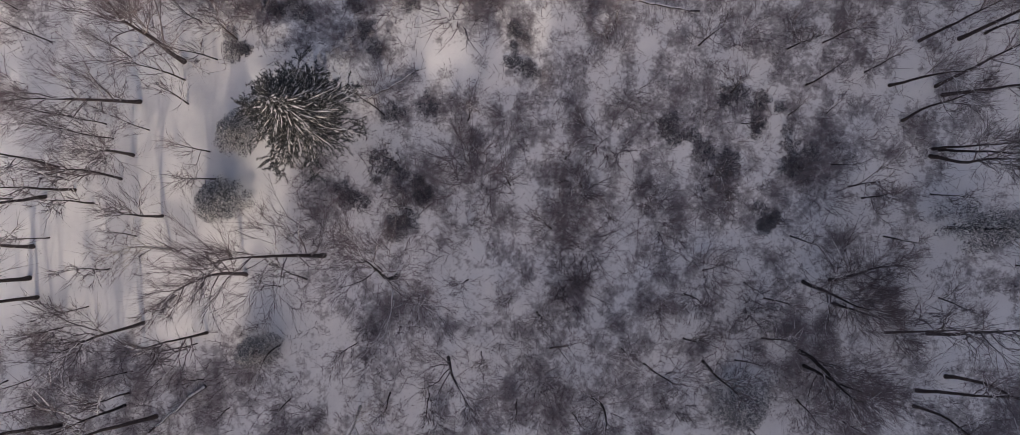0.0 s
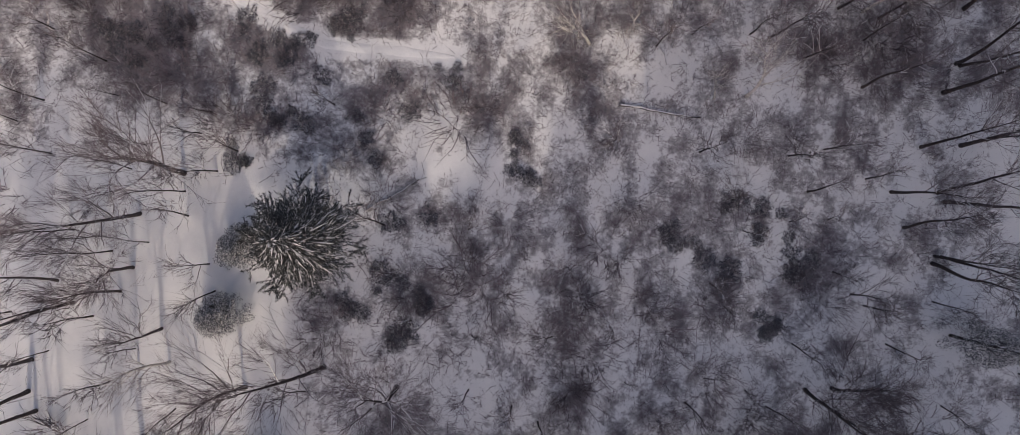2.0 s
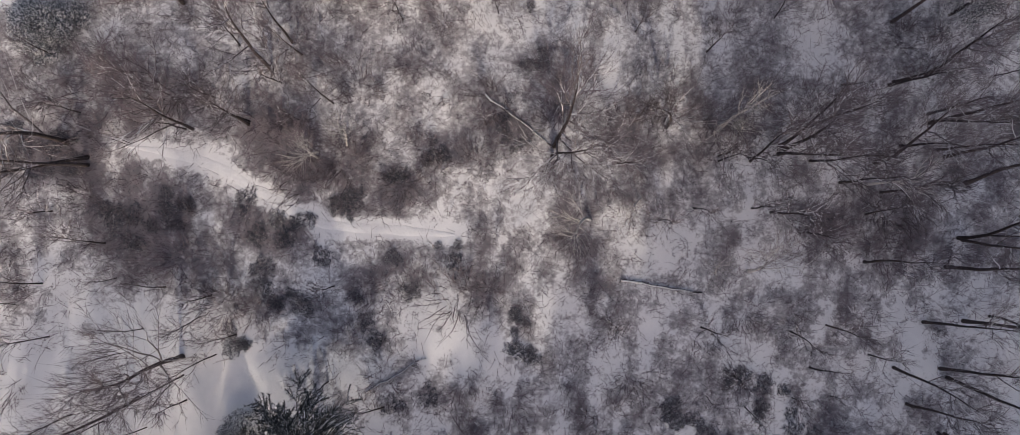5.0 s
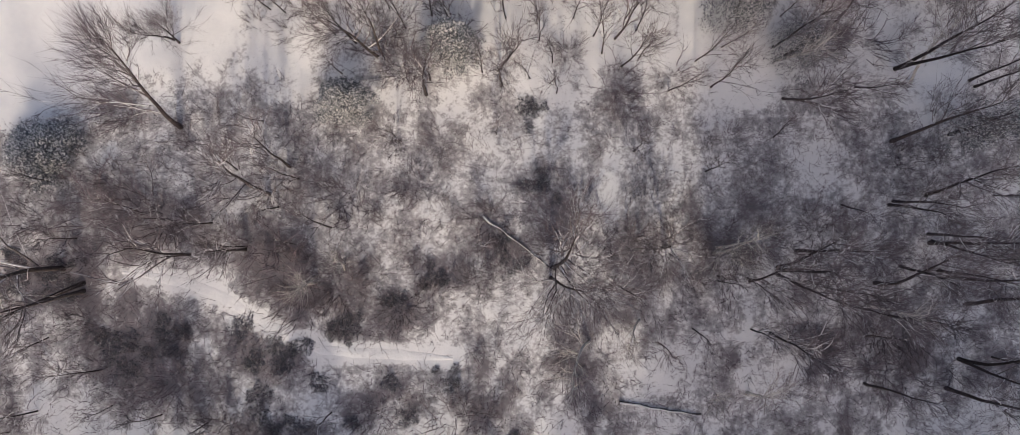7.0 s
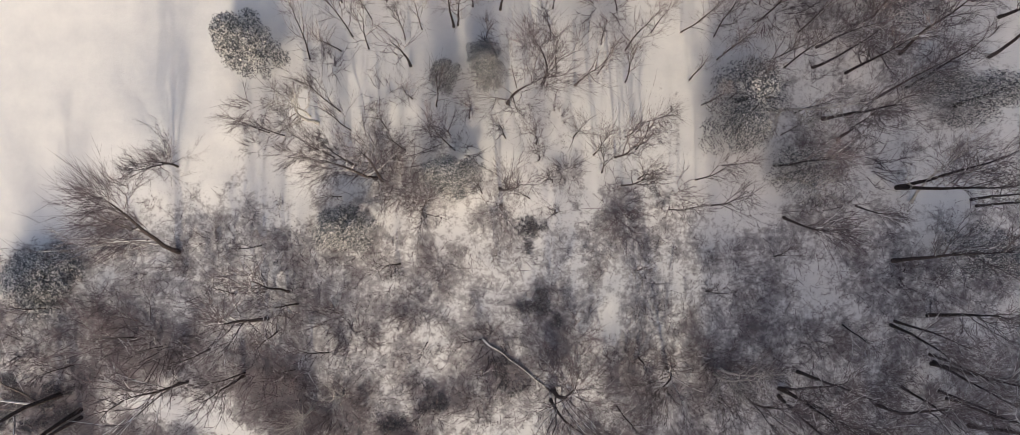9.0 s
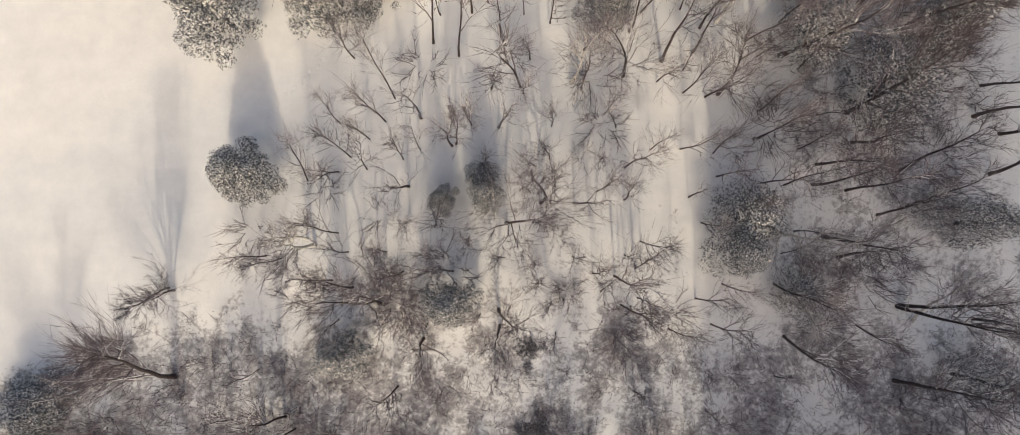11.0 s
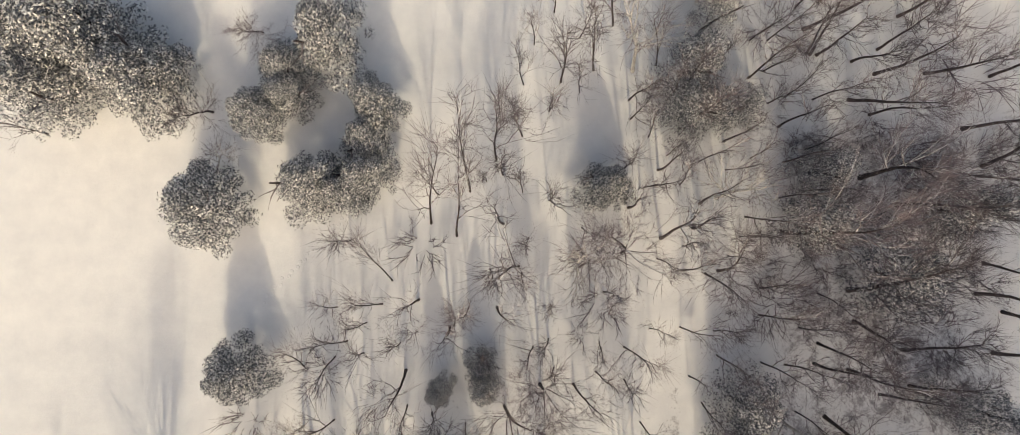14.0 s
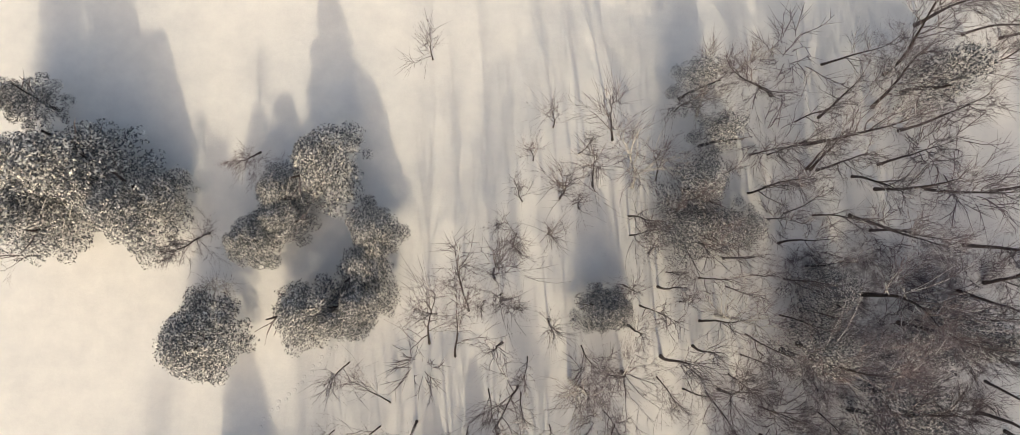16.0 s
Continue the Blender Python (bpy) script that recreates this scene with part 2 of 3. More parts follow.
TALL_5 = [
    (14.6, 66.1, 10.5, -0, 0.02), (34.9, 68.5, 10.5, 0.01, -0.12), (11.3, 68.8, 10.5, 0.1, 0.04), (16.5, 71, 10.5, 0.01, -0.01),
    (35.5, 72.1, 13.5, 0, -0.02), (20.9, 72.2, 10.5, -0.01, 0.03), (26.6, 74.4, 13.5, 0.03, -0.33), (28.7, 76.5, 13.5, 0.04, -0.15),
    (26.9, 77.5, 10.5, 0.03, -0.13), (24.1, 78, 10.5, 0.06, -0.12), (23.3, 78.1, 10.5, -0.04, 0.09), (23.6, 78.1, 10.5, -0.08, 0.16),
    (29, 78.5, 10.5, 0.01, -0.03), (23.1, 80.2, 13.5, 0.02, -0.01), (30.7, 81.2, 10.5, 0.05, -0.1),
]
TALL = TALL_1 + TALL_2 + TALL_3 + TALL_4 + TALL_5
BROAD_1 = [
    (5.6, -13.1, 10.5, 0.21, 0.15), (22.1, -10.7, 10.5, -0.01, -0.03), (-5.4, -9.9, 10.5, 0.11, -0.05), (21.8, -9.6, 13.5, 0.04, 0.07),
    (-17.9, -8.8, 6.5, -0.01, 0.04), (10.7, -6.6, 6.5, 0.06, 0.12), (22.2, -4.2, 10.5, -0.01, -0.01), (24.2, -4.1, 10.5, 0, -0),
    (-9.3, -3.7, 13.5, 0.03, -0.08), (-20.4, -3.5, 10.5, -0.01, 0.18), (-14.7, -2.1, 13.5, -0, 0.03), (-28.8, 5.4, 10.5, 0.02, 0.05),
    (-28.3, 9.4, 10.5, -0.05, -0.18), (-25.1, 12.5, 13.5, 0.08, 0.16), (2.5, 27.6, 10.5, 0.02, -0.01), (-33.9, 28.4, 13.5, 0.05, 0.1),
    (2.7, 28.4, 13.5, 0.01, 0), (11.5, 30, 10.5, -0, 0), (-25.4, 39, 13.5, 0.02, 0.09),
]
BROAD_2 = [
    (-10.8, 44.6, 10.5, -0.06, -0.07), (-25.6, 45.4, 6.5, 0.04, 0.08), (-12.4, 45.6, 6.5, 0.01, -0.01), (-26, 45.6, 6.5, -0.02, 0.01),
    (-0.8, 50.5, 10.5, 0.02, -0.01), (1.9, 52.1, 10.5, 0.16, -0.02), (-4.7, 56.6, 6.5, 0.04, 0.09), (16, 60.8, 10.5, -0.02, -0.03),
    (8.4, 62.2, 10.5, 0.01, 0.02), (-23, 72.9, 6.5, 0.01, -0.04), (-19.4, 79.1, 6.5, 0.26, -0.14), (28.7, 83.1, 10.5, -0.05, 0.09),
    (20.6, 84.1, 10.5, -0.49, 0.11), (33.9, 84.7, 10.5, 0.01, 0.02),
]
BROAD = BROAD_1 + BROAD_2
BIRCHES_1 = [
    (-11.9, -13.5, 10.5, 0.11, -0.09), (-26.0, -1.6, 8.0, -0, 0.04), (15.2, 18.5, 6.5, -0.16, 0.24), (17.8, 18.7, 10.5, -0.03, 0.15),
    (5.4, 22.7, 10.5, -0.28, -0.05), (9.4, 24.3, 6.5, -0.39, -0.31), (27, 25.4, 10.5, 0.01, -0.02), (-15.3, 27.3, 6.5, 0.07, 0.1),
    (-15.2, 27.8, 6.5, 0.06, -0.1), (-13.1, 28.3, 6.5, 0.19, 0.1), (15.3, 29.5, 10.5, -0.03, 0.05), (15.6, 29.9, 10.5, 0.01, 0.06),
    (30.9, 42.9, 10.5, -0.2, 0.46), (20.4, 44.8, 10.5, 0.08, -0.16), (-15.2, 48.8, 10.5, -0.05, -0.07), (-15.8, 49.3, 6.5, -0.01, 0.05),
    (19.7, 50.1, 10.5, 0.12, -0.19), (4.3, 61.7, 10.5, 0.04, 0.02), (15.9, 66.6, 10.5, 0.04, 0.02),
]
BIRCHES_2 = [
    (-22.6, 68.7, 6.5, 0.5, 0.06), (9.3, 76.7, 13.5, -0.15, 0.11), (14.6, 82.4, 10.5, -0.15, 0.13), (17.8, 86, 6.5, -0.02, 0.03),
]
BIRCHES = BIRCHES_1 + BIRCHES_2
YOUNG_1 = [
    (24.9, -14.9, 6.5, 0.03, 0.05), (4.1, -14.3, 6.5, 0.07, 0.02), (21.6, -13.4, 6.5, -0.06, -0.1), (-29.3, -13.2, 10.5, -0.01, 0.06),
    (-6.8, -12.6, 6.5, 0.08, -0.03), (-9.7, -12.5, 6.5, 0.12, -0.08), (-28.9, -12.3, 6.5, -0.02, 0.05), (9.7, -10.6, 10.5, 0.04, 0.04),
    (14.3, -10.4, 10.5, -0.04, -0.06), (16.8, -10.3, 6.5, 0.04, 0.09), (2.4, -9.3, 6.5, 0.45, 0.23), (-12.1, -8.7, 6.5, -0.02, 0.02),
    (12.8, -8.6, 6.5, 0.03, 0.06), (18.9, -8.6, 6.5, 0.08, 0.2), (28.5, -8.2, 10.5, 0.04, 0.17), (-23.2, -7.8, 10.5, -0.01, 0.05),
    (1.4, -6.5, 6.5, 0.08, 0.03), (19.1, -5.5, 6.5, 0.02, 0.05), (-0.6, -5.3, 6.5, -0.01, 0),
]
YOUNG_2 = [
    (12.8, -5.2, 6.5, 0.01, 0.05), (-3.9, -4, 6.5, 0.03, -0.02), (-15.9, -3.9, 6.5, -0.02, 0.16), (-30.5, -3.1, 6.5, 0.01, 0.09),
    (-31.7, 1.8, 6.5, -0.02, 0.05), (26.8, 2.3, 6.5, -0, -0.01), (25.8, 3.2, 6.5, -0, 0.05), (-29.7, 3.6, 10.5, 0.02, 0.1),
    (3.6, 5.3, 6.5, 0.02, -0.01), (27.1, 12.2, 6.5, -0.02, 0.02), (21, 14, 6.5, 0.03, -0.05), (-21.1, 14.1, 6.5, 0.03, 0.04),
    (14.1, 14.3, 6.5, 0.07, -0.08), (23.8, 14.5, 6.5, -0.02, 0.01), (10.7, 22.6, 6.5, 0.04, 0.04), (27, 23.1, 6.5, 0, 0.01),
    (19.6, 23.3, 10.5, 0.01, 0.02), (18.1, 23.6, 6.5, -0.01, 0.02), (28.2, 24.8, 10.5, -0.01, -0.01),
]
YOUNG_3 = [
    (25, 25.6, 10.5, -0, -0.02), (7.6, 27.1, 6.5, 0.09, -0.08), (15.6, 27.3, 6.5, -0.01, 0), (18.1, 27.3, 10.5, -0.06, 0.11),
    (22.7, 27.3, 10.5, 0.06, -0.12), (17.9, 27.6, 6.5, -0.04, -0.09), (15.6, 27.7, 6.5, -0.03, -0.04), (-24.5, 29.4, 10.5, 0.01, 0.04),
    (-25, 29.4, 6.5, -0.02, 0.04), (-20.3, 30, 6.5, -0, 0), (11.3, 30.4, 6.5, 0.02, 0.06), (-22.9, 31.8, 6.5, 0.01, -0.06),
    (-18.1, 33, 6.5, 0.03, -0.11), (25.3, 33.3, 6.5, -0.01, -0.11), (-16.5, 35.1, 6.5, 0.01, -0.03), (-21.2, 35.8, 6.5, 0.01, 0.19),
    (14.7, 35.9, 6.5, -0, -0), (-17.2, 36, 10.5, 0.02, 0.12), (-9, 38.1, 6.5, 0.01, 0.02),
]
YOUNG_4 = [
    (20.9, 41.7, 10.5, 0.05, -0.26), (26.5, 42.6, 6.5, 0.06, -0.28), (-6.8, 42.8, 6.5, 0.07, -0.04), (20.1, 45.8, 10.5, -0.06, -0.11),
    (1.6, 46.1, 6.5, 0.01, -0.01), (7.6, 46.4, 10.5, 0.06, -0.05), (5.9, 46.6, 6.5, 0.07, 0.05), (1.4, 47.4, 6.5, -0, -0),
    (-17.7, 47.8, 6.5, 0.02, -0.07), (-18.8, 48, 6.5, -0.02, -0.02), (9.7, 49.1, 6.5, 0.11, -0.08), (25.9, 53.1, 10.5, -0.01, -0.02),
    (-15.9, 53.7, 6.5, 0.12, 0.3), (-11.5, 54.6, 6.5, -0, 0.18), (-13.5, 58.1, 6.5, 0.03, 0.09), (-9.4, 60.1, 6.5, -0.14, 0.43),
    (15, 60.6, 10.5, -0.08, -0.13), (0.5, 60.7, 6.5, 0.02, 0), (0.3, 61.2, 10.5, 0.02, -0),
]
YOUNG_5 = [
    (-4.5, 63.5, 10.5, 0.03, 0.5), (-6.5, 64.5, 10.5, -0, 0.48), (-7.7, 66.2, 10.5, 0.03, 0.03), (-3.5, 67, 10.5, 0.01, 0.44),
    (-1.5, 69.5, 10.5, 0.03, 0.1), (-35.4, 71.2, 6.5, 0.02, -0.05), (13.1, 72.1, 10.5, -0.01, 0.01), (5.1, 74.9, 6.5, -0.12, 0.07),
    (3.6, 75.7, 10.5, -0.04, 0.02), (18.6, 76.2, 10.5, 0.01, -0.02), (6.2, 76.7, 10.5, -0.09, 0.05), (1.5, 78.7, 6.5, -0.05, 0),
    (7.8, 80.4, 10.5, -0.14, 0.08), (3.1, 81.4, 6.5, -0.02, 0.01), (-6.4, 86.6, 6.5, 0.06, -0.07),
]
YOUNG = YOUNG_1 + YOUNG_2 + YOUNG_3 + YOUNG_4 + YOUNG_5
EVERGREEN_1 = [
    (17.1, -13.4, 2.46, 2), (-18.8, -8.9, 1.37, 3), (33.5, -0, 1.81, 6), (-21.8, 2, 1.7, 2.2),
    (-20.6, 6.9, 1.6, 2.2), (-35.2, 37, 2.77, 2), (33.8, 38.8, 2.05, 6), (-12.9, 40.7, 2.08, 3),
    (-4.8, 44.5, 2.02, 5), (21, 45.1, 2.13, 4), (16.8, 48.2, 2.36, 4), (34.4, 50.5, 2.32, 5),
    (17.3, 50.9, 2.95, 4), (31.1, 51.4, 1.66, 4), (-5.5, 52.1, 1.17, 3), (-2.3, 52.4, 1.29, 4),
    (-19.4, 53.8, 2.31, 4.5), (-2.5, 53.8, 1.4, 2.6),
    (28.1, 60.7, 3.52, 5), (22.2, 64.4, 2.91, 5), (32.2, 65.4, 2.76, 6), (-21.6, 65.6, 2.88, 5.5),
]
EVERGREEN_2 = [
    (-12.9, 66.7, 2.03, 3.5), (6.6, 67.1, 1.99, 4), (-14.7, 67.2, 2.7, 4.5), (7, 67.3, 1.65, 4),
    (-11.1, 67.6, 2.11, 4), (23.3, 68.5, 2.39, 4), (-10.8, 70.5, 2.04, 3.5), (-18.7, 72.2, 2.08, 4),
    (12.8, 72.9, 2.37, 4), (-10.1, 73.1, 2.27, 4.5), (14.7, 73.3, 2.51, 3.5), (17.2, 73.3, 1.91, 4),
    (-33.3, 73.8, 3.06, 5), (-16.7, 73.9, 2.04, 3), (-26.4, 74.5, 3.13, 5.5), (-32.8, 75.2, 2.74, 4.5),
    (-25.3, 75.4, 1.82, 3.5), (-17.1, 75.8, 2.22, 3), (-28.9, 75.9, 2.72, 5), (13.6, 76.5, 2.57, 5),
    (-29.9, 77.1, 3.73, 6.5), (-33.5, 77.2, 2.99, 6), (-13.4, 77.7, 2.91, 5.5), (14.8, 80, 1.92, 6),
]
EVERGREEN_3 = [
    (-34.7, 82.2, 1.75, 5), (13.2, 83.8, 1.83, 6), (31.1, 84.3, 2.76, 6),
]
EVERGREEN = EVERGREEN_1 + EVERGREEN_2 + EVERGREEN_3
THICKET_1 = [
    (4.5, -5, 2.2), (26, -4.6, 2.94), (14.5, -3.3, 2.2), (5.3, -1.5, 2.2),
    (10.5, 0.7, 2.45), (15.1, 2.2, 1.96), (-3.4, 3.7, 2.94), (7, 6.7, 2.45),
    (-0.9, 8.6, 1.47), (8.6, 10.2, 1.47), (-19.5, 15.8, 1.47), (-4.9, 16.7, 2.45),
    (-2.9, 17, 1.47), (23.1, 21.5, 1.96), (29.1, 23.5, 2.45), (-9.3, 25.2, 1.47),
    (-16.5, 25.4, 1.96), (-13.2, 27.1, 2.2), (-3.3, 27.3, 1.47), (-17.1, 28, 2.45),
    (-7.4, 28.5, 1.08), (-17, 28.5, 2.69), (8.1, 30.2, 2.2), (15.7, 30.4, 1.96),
    (-19, 30.4, 2.45), (-2, 31.8, 1.96), (4, 32, 2.45), (-31.4, 32.3, 2.94),
    (-26.6, 32.3, 2.94), (-29.5, 33.7, 1.96), (-8.2, 34.7, 1.57), (-30.1, 40.4, 2.2),
]
THICKET_2 = [
    (8.2, 41.2, 1.71), (24.4, 41.8, 2.2), (7.7, 42.7, 2.2), (12.3, 43.3, 1.71),
    (-9.7, 44.5, 2.2), (22.9, 46.2, 2.2), (27, 46.3, 2.45), (-10.8, 46.4, 2.2),
    (-5.1, 46.8, 2.45), (-14.7, 53.2, 1.71), (33.1, 55.7, 2.45), (28, 56.5, 2.94),
    (6.9, 58.2, 1.96), (21, 58.5, 2.45), (6.4, 62.2, 2.2), (-7.1, 62.6, 1.96),
    (36.2, 76.2, 2.94), (33.8, 79.8, 3.43), (20.5, 80.3, 2.45), (22.2, 87.6, 2.94),
]
THICKET = THICKET_1 + THICKET_2
BRAMBLE_1 = [
    (-8.7, 0.3, 1.37), (19.1, 1.2, 1.96), (-12.5, 2.3, 1.47), (-7.3, 2.7, 1.22),
    (-9.7, 4.2, 1.71), (16.3, 4.9, 0.88), (21.6, 5.2, 1.71), (14.3, 5.9, 1.08),
    (13.6, 7.2, 0.69), (11.6, 7.4, 1.37), (-9.7, 8.7, 0.88), (19.6, 8.7, 1.96),
    (-7, 9.3, 0.88), (17.1, 9.7, 1.71), (0.1, 12.6, 1.47), (-20.6, 13.6, 1.47),
    (-10.9, 13.7, 0.69), (0.1, 14.6, 1.22), (-11.7, 15, 0.88), (-16.3, 16.3, 0.98),
    (-12.5, 16.8, 0.59), (-8.4, 17.2, 0.88), (-18.3, 17.4, 1.47), (-19.2, 18.9, 0.88),
    (-9.7, 19.8, 0.73), (-15, 19.8, 0.78), (-5.4, 19.9, 1.22), (-19.3, 21.7, 1.22),
    (-17.4, 21.9, 1.17), (-27.4, 22.2, 2.2), (-16.9, 22.2, 1.37), (-29.8, 22.7, 2.45),
]
BRAMBLE_2 = [
    (-13.3, 23.6, 1.47), (-13.1, 24, 1.47), (-20.7, 24.1, 1.08), (-25.3, 24.6, 1.71),
    (-9.1, 25.5, 1.22), (-36.3, 27, 2.94), (-34.1, 27.5, 1.96), (-6.2, 27.9, 1.22),
    (-36.1, 28, 2.45), (-0.8, 29.3, 1.71), (1.7, 34.7, 1.71), (1.2, 40.4, 1.47),
]
BRAMBLE = BRAMBLE_1 + BRAMBLE_2

PATCH = [(x, y, r * 0.8) for x, y, r in THICKET] + [(x, y, r * 1.1) for x, y, r in BRAMBLE]

PATCH_X, PATCH_Y, PATCH_R = np.array(PATCH).T


def litter_and_light_at(x, y):
    v = 0.51 + (0.62 + 0.3 * min(1.0, max(0.0, (30 - y) / 8))) * litter(x, y)
    v += 0.07 * min(1.0, max(0.0, (y - 16) / 5)) * min(1.0, max(0.0, (46 - y) / 6))
    v += 0.2 * float(np.exp(-((x - PATCH_X) ** 2 + (y - PATCH_Y) ** 2) / PATCH_R ** 2).sum())
    # more litter in the east, which also paints that area's shade darker
    v += 0.5 * min(1.0, max(0.0, (x - 18) / 5)) * min(1.0, max(0.0, (y - 44) / 9)) * min(1.0, max(0.0, (76 - y) / 5))
    if -33 < x < -2 and 17 < y < 32:
        d = off_path(x, y)
        v += 0.22 * max(0.0, 1 - abs(d - 3.0) / 1.8) - 1.2 * min(1.0, max(0.0, 1.3 - 1.5 * d)) * min(1.0, max(0.0, (x + 31) / 4))
    # litter removed in the west: paints the sunlit strip whiter
    v -= 0.6 * min(1.0, max(0.0, (-16 - x) / 4)) * min(1.0, max(0.0, (17 - y) / 5)) * min(1.0, max(0.0, (y + 9) / 3))
    return max(0.0, v - 0.6 * min(1.0, max(0.0, (y - 40) / 15))) * woods(x, y) ** 0.7


def build_ground():
    xs = np.concatenate([np.array((-1500, -700, -350, -200, -120, -90, -70, -56)), np.arange(-46, 46.1, 0.5), np.concatenate([np.arange(47, 80, 1.0), np.array((90, 120, 200, 350, 700, 1500))])])
    ys = np.concatenate([np.array((-1500, -700, -350, -200, -140)), np.arange(-110, -22, 4.0), np.arange(-20, 100.1, 0.5), np.array((110, 130, 160, 220, 350, 700, 1500))])
    verts, cover = [], []
    for y in ys:
        for x in xs:
            lift = 0.0
            near = abs(x) < 47 and -21 < y < 101
            if near:
                lift = 0.16 * noise.noise((x / 2.2, y / 2.2, 0.4)) * woods(x, y) + 0.25 * noise.noise((x / 9, y / 9, 5.0))
            verts.append((x, y, float(height(x, y)) + lift))
            # south of -20 the added ridge is coloured dark, to deepen the shade
            cover.append(litter_and_light_at(x, y) if near else (1.1 if y < -20 else 0.45))
    w = len(xs)
    faces = [(j * w + i, j * w + i + 1, (j + 1) * w + i + 1, (j + 1) * w + i) for j in range(len(ys) - 1) for i in range(w - 1)]
    me = mesh("ground", (verts, faces), GROUND, True)
    me.attributes.new("litter", "FLOAT", "POINT").data.foreach_set("value", cover)
    return tagged(new("ground", me), "snow-covered woodland floor with leaf litter showing through, some sun and shade painted in", "ground", kind="structure")


def lie(x, y):
    """The true height of the ground sheet near a place."""
    return spot(x, y) + 0.16 * noise.noise((x / 2.2, y / 2.2, 0.4)) * woods(x, y) + 0.25 * noise.noise((x / 9, y / 9, 5.0))


build_ground()


def build_path():
    pts = [np.array(p) for p in PATH]
    line = []
    for a, b in zip(pts, pts[1:]):
        line += [a + (b - a) * k / 8 for k in range(8)]
    line.append(pts[-1])
    verts, faces = [], []
    for i, p in enumerate(line):
        d = line[min(i + 2, len(line) - 1)] - line[max(i - 2, 0)]
        d /= np.linalg.norm(d)
        side = np.array((-d[1], d[0]))
        half = 0.5 + 0.16 * noise.noise((i * 0.21, 0.3, 0.9)) - 0.36 * max(0, 1 - min(i, len(line) - 1 - i) / 12)
        for k, rise in zip(np.linspace(-1, 1, 7), (-0.06, -0.015, 0.0, 0.006, 0.0, -0.015, -0.06)):
            q = p + side * half * k * (1 + 0.12 * noise.noise((i * 0.5, k * 3, 2.0)))
            verts.append((q[0], q[1], lie(q[0], q[1]) + rise + 0.03))
    for i in range(len(line) - 1):
        faces += [(i * 7 + k, i * 7 + k + 1, (i + 1) * 7 + k + 1, (i + 1) * 7 + k) for k in range(6)]
    tagged(new("snow_path", mesh("snow_path", (verts, faces), SNOW, True)), "trodden snow path winding through the undergrowth", "path", kind="structure")


build_path()


# ---- bare trees ----
def bend(rng, d, amount, up):
    d = d + rng.normal(0, amount, 3) + np.array((0, 0, up))
    return d / np.linalg.norm(d)


def aside(rng, d, angle):
    """A direction at that angle from d, turned at random."""
    u = np.cross(d, rng.normal(0, 1, 3))
    u /= np.linalg.norm(u) + 1e-9
    return d * math.cos(angle) + u * math.sin(angle)


def stem(rng, start, d, length, steps, wobble, up):
    pts = [np.array(start, float)]
    for _ in range(steps):
        d = bend(rng, d, wobble, up)
        pts.append(pts[-1] + d * length / steps)
    return pts


def along(pts, f):
    f = min(max(f, 0.0), 0.9999) * (len(pts) - 1)
    i = int(f)
    d = pts[i + 1] - pts[i]
    return pts[i] + d * (f - i), d / (np.linalg.norm(d) + 1e-9)


def bare_tree(name, seed, tall, girth, clear, limbs, spread, subs, twigs, woods_of, label, category, open_by=(34, 60), sway=0.05, fineness=1.0):
    """A leafless tree: trunk, limbs with their boughs, and a crown of fine twigs."""
    rng = np.random.default_rng(seed)
    root = new(name)
    tagged(root, label, category)
    main = stem(rng, (0, 0, -0.3), np.array((0, 0, 1.0)), tall * 0.86, 9, sway, 0.05)
    radii = [girth * (1.3 if i == 0 else (1 - i / 9.6) ** 0.85) for i in range(10)]
    part("trunk", tube(main, radii, 8), woods_of[0], root, smooth=True)
    fine, thin = [], []
    for k in range(limbs):
        f = clear + (1 - clear) * (k + rng.uniform(0.1, 0.9)) / limbs
        p, d = along(main, f)
        reach = spread * tall * (1.15 - 0.75 * (f - clear) / (1 - clear)) * rng.uniform(0.7, 1.2)
        angle = radians(rng.uniform(*open_by) - 22 * (f - clear))
        pts = stem(rng, p, aside(rng, d, angle), reach, 5, 0.12, 0.08)
        r = girth * 0.28 * (1.1 - 0.6 * f) + 0.02
        for j in range(subs):
            g = 0.15 + 0.85 * (j + rng.uniform(0, 1)) / subs
            q, e = along(pts, g)
            line = stem(rng, q, aside(rng, e, radians(rng.uniform(18, 46))), reach * rng.uniform(0.45, 0.9) * (1.2 - 0.5 * g), 3, 0.15, 0.08)
            rr = max(0.021 * fineness, r * 0.45 * (1 - 0.5 * g) * fineness)
            thin += [(line[i], line[i + 1], rr * (1 - i * 0.25), rr * (0.75 - i * 0.25) + 0.004) for i in range(3)]
            for _ in range(twigs):
                h = rng.uniform(0.15, 1.0)
                s, e2 = along(line, h)
                way = bend(rng, aside(rng, e2, radians(rng.uniform(12, 40))), 0.08, 0.08)
                fine.append((s, s + way * rng.uniform(0.6, 1.8) * (tall / 11) ** 0.6, 0.0115 * fineness, 0))
        part("limb", tube(pts, [r * (1 - 0.8 * i / 5) for i in range(6)], 5), woods_of[1], root)
    twigwork, boughs = rings(fine, 3), rings(thin, 3)
    crown = part("crown", joined([twigwork, boughs]), woods_of[2], root, "leafless boughs and fine twigs")
    crown.data.materials.append(woods_of[1])
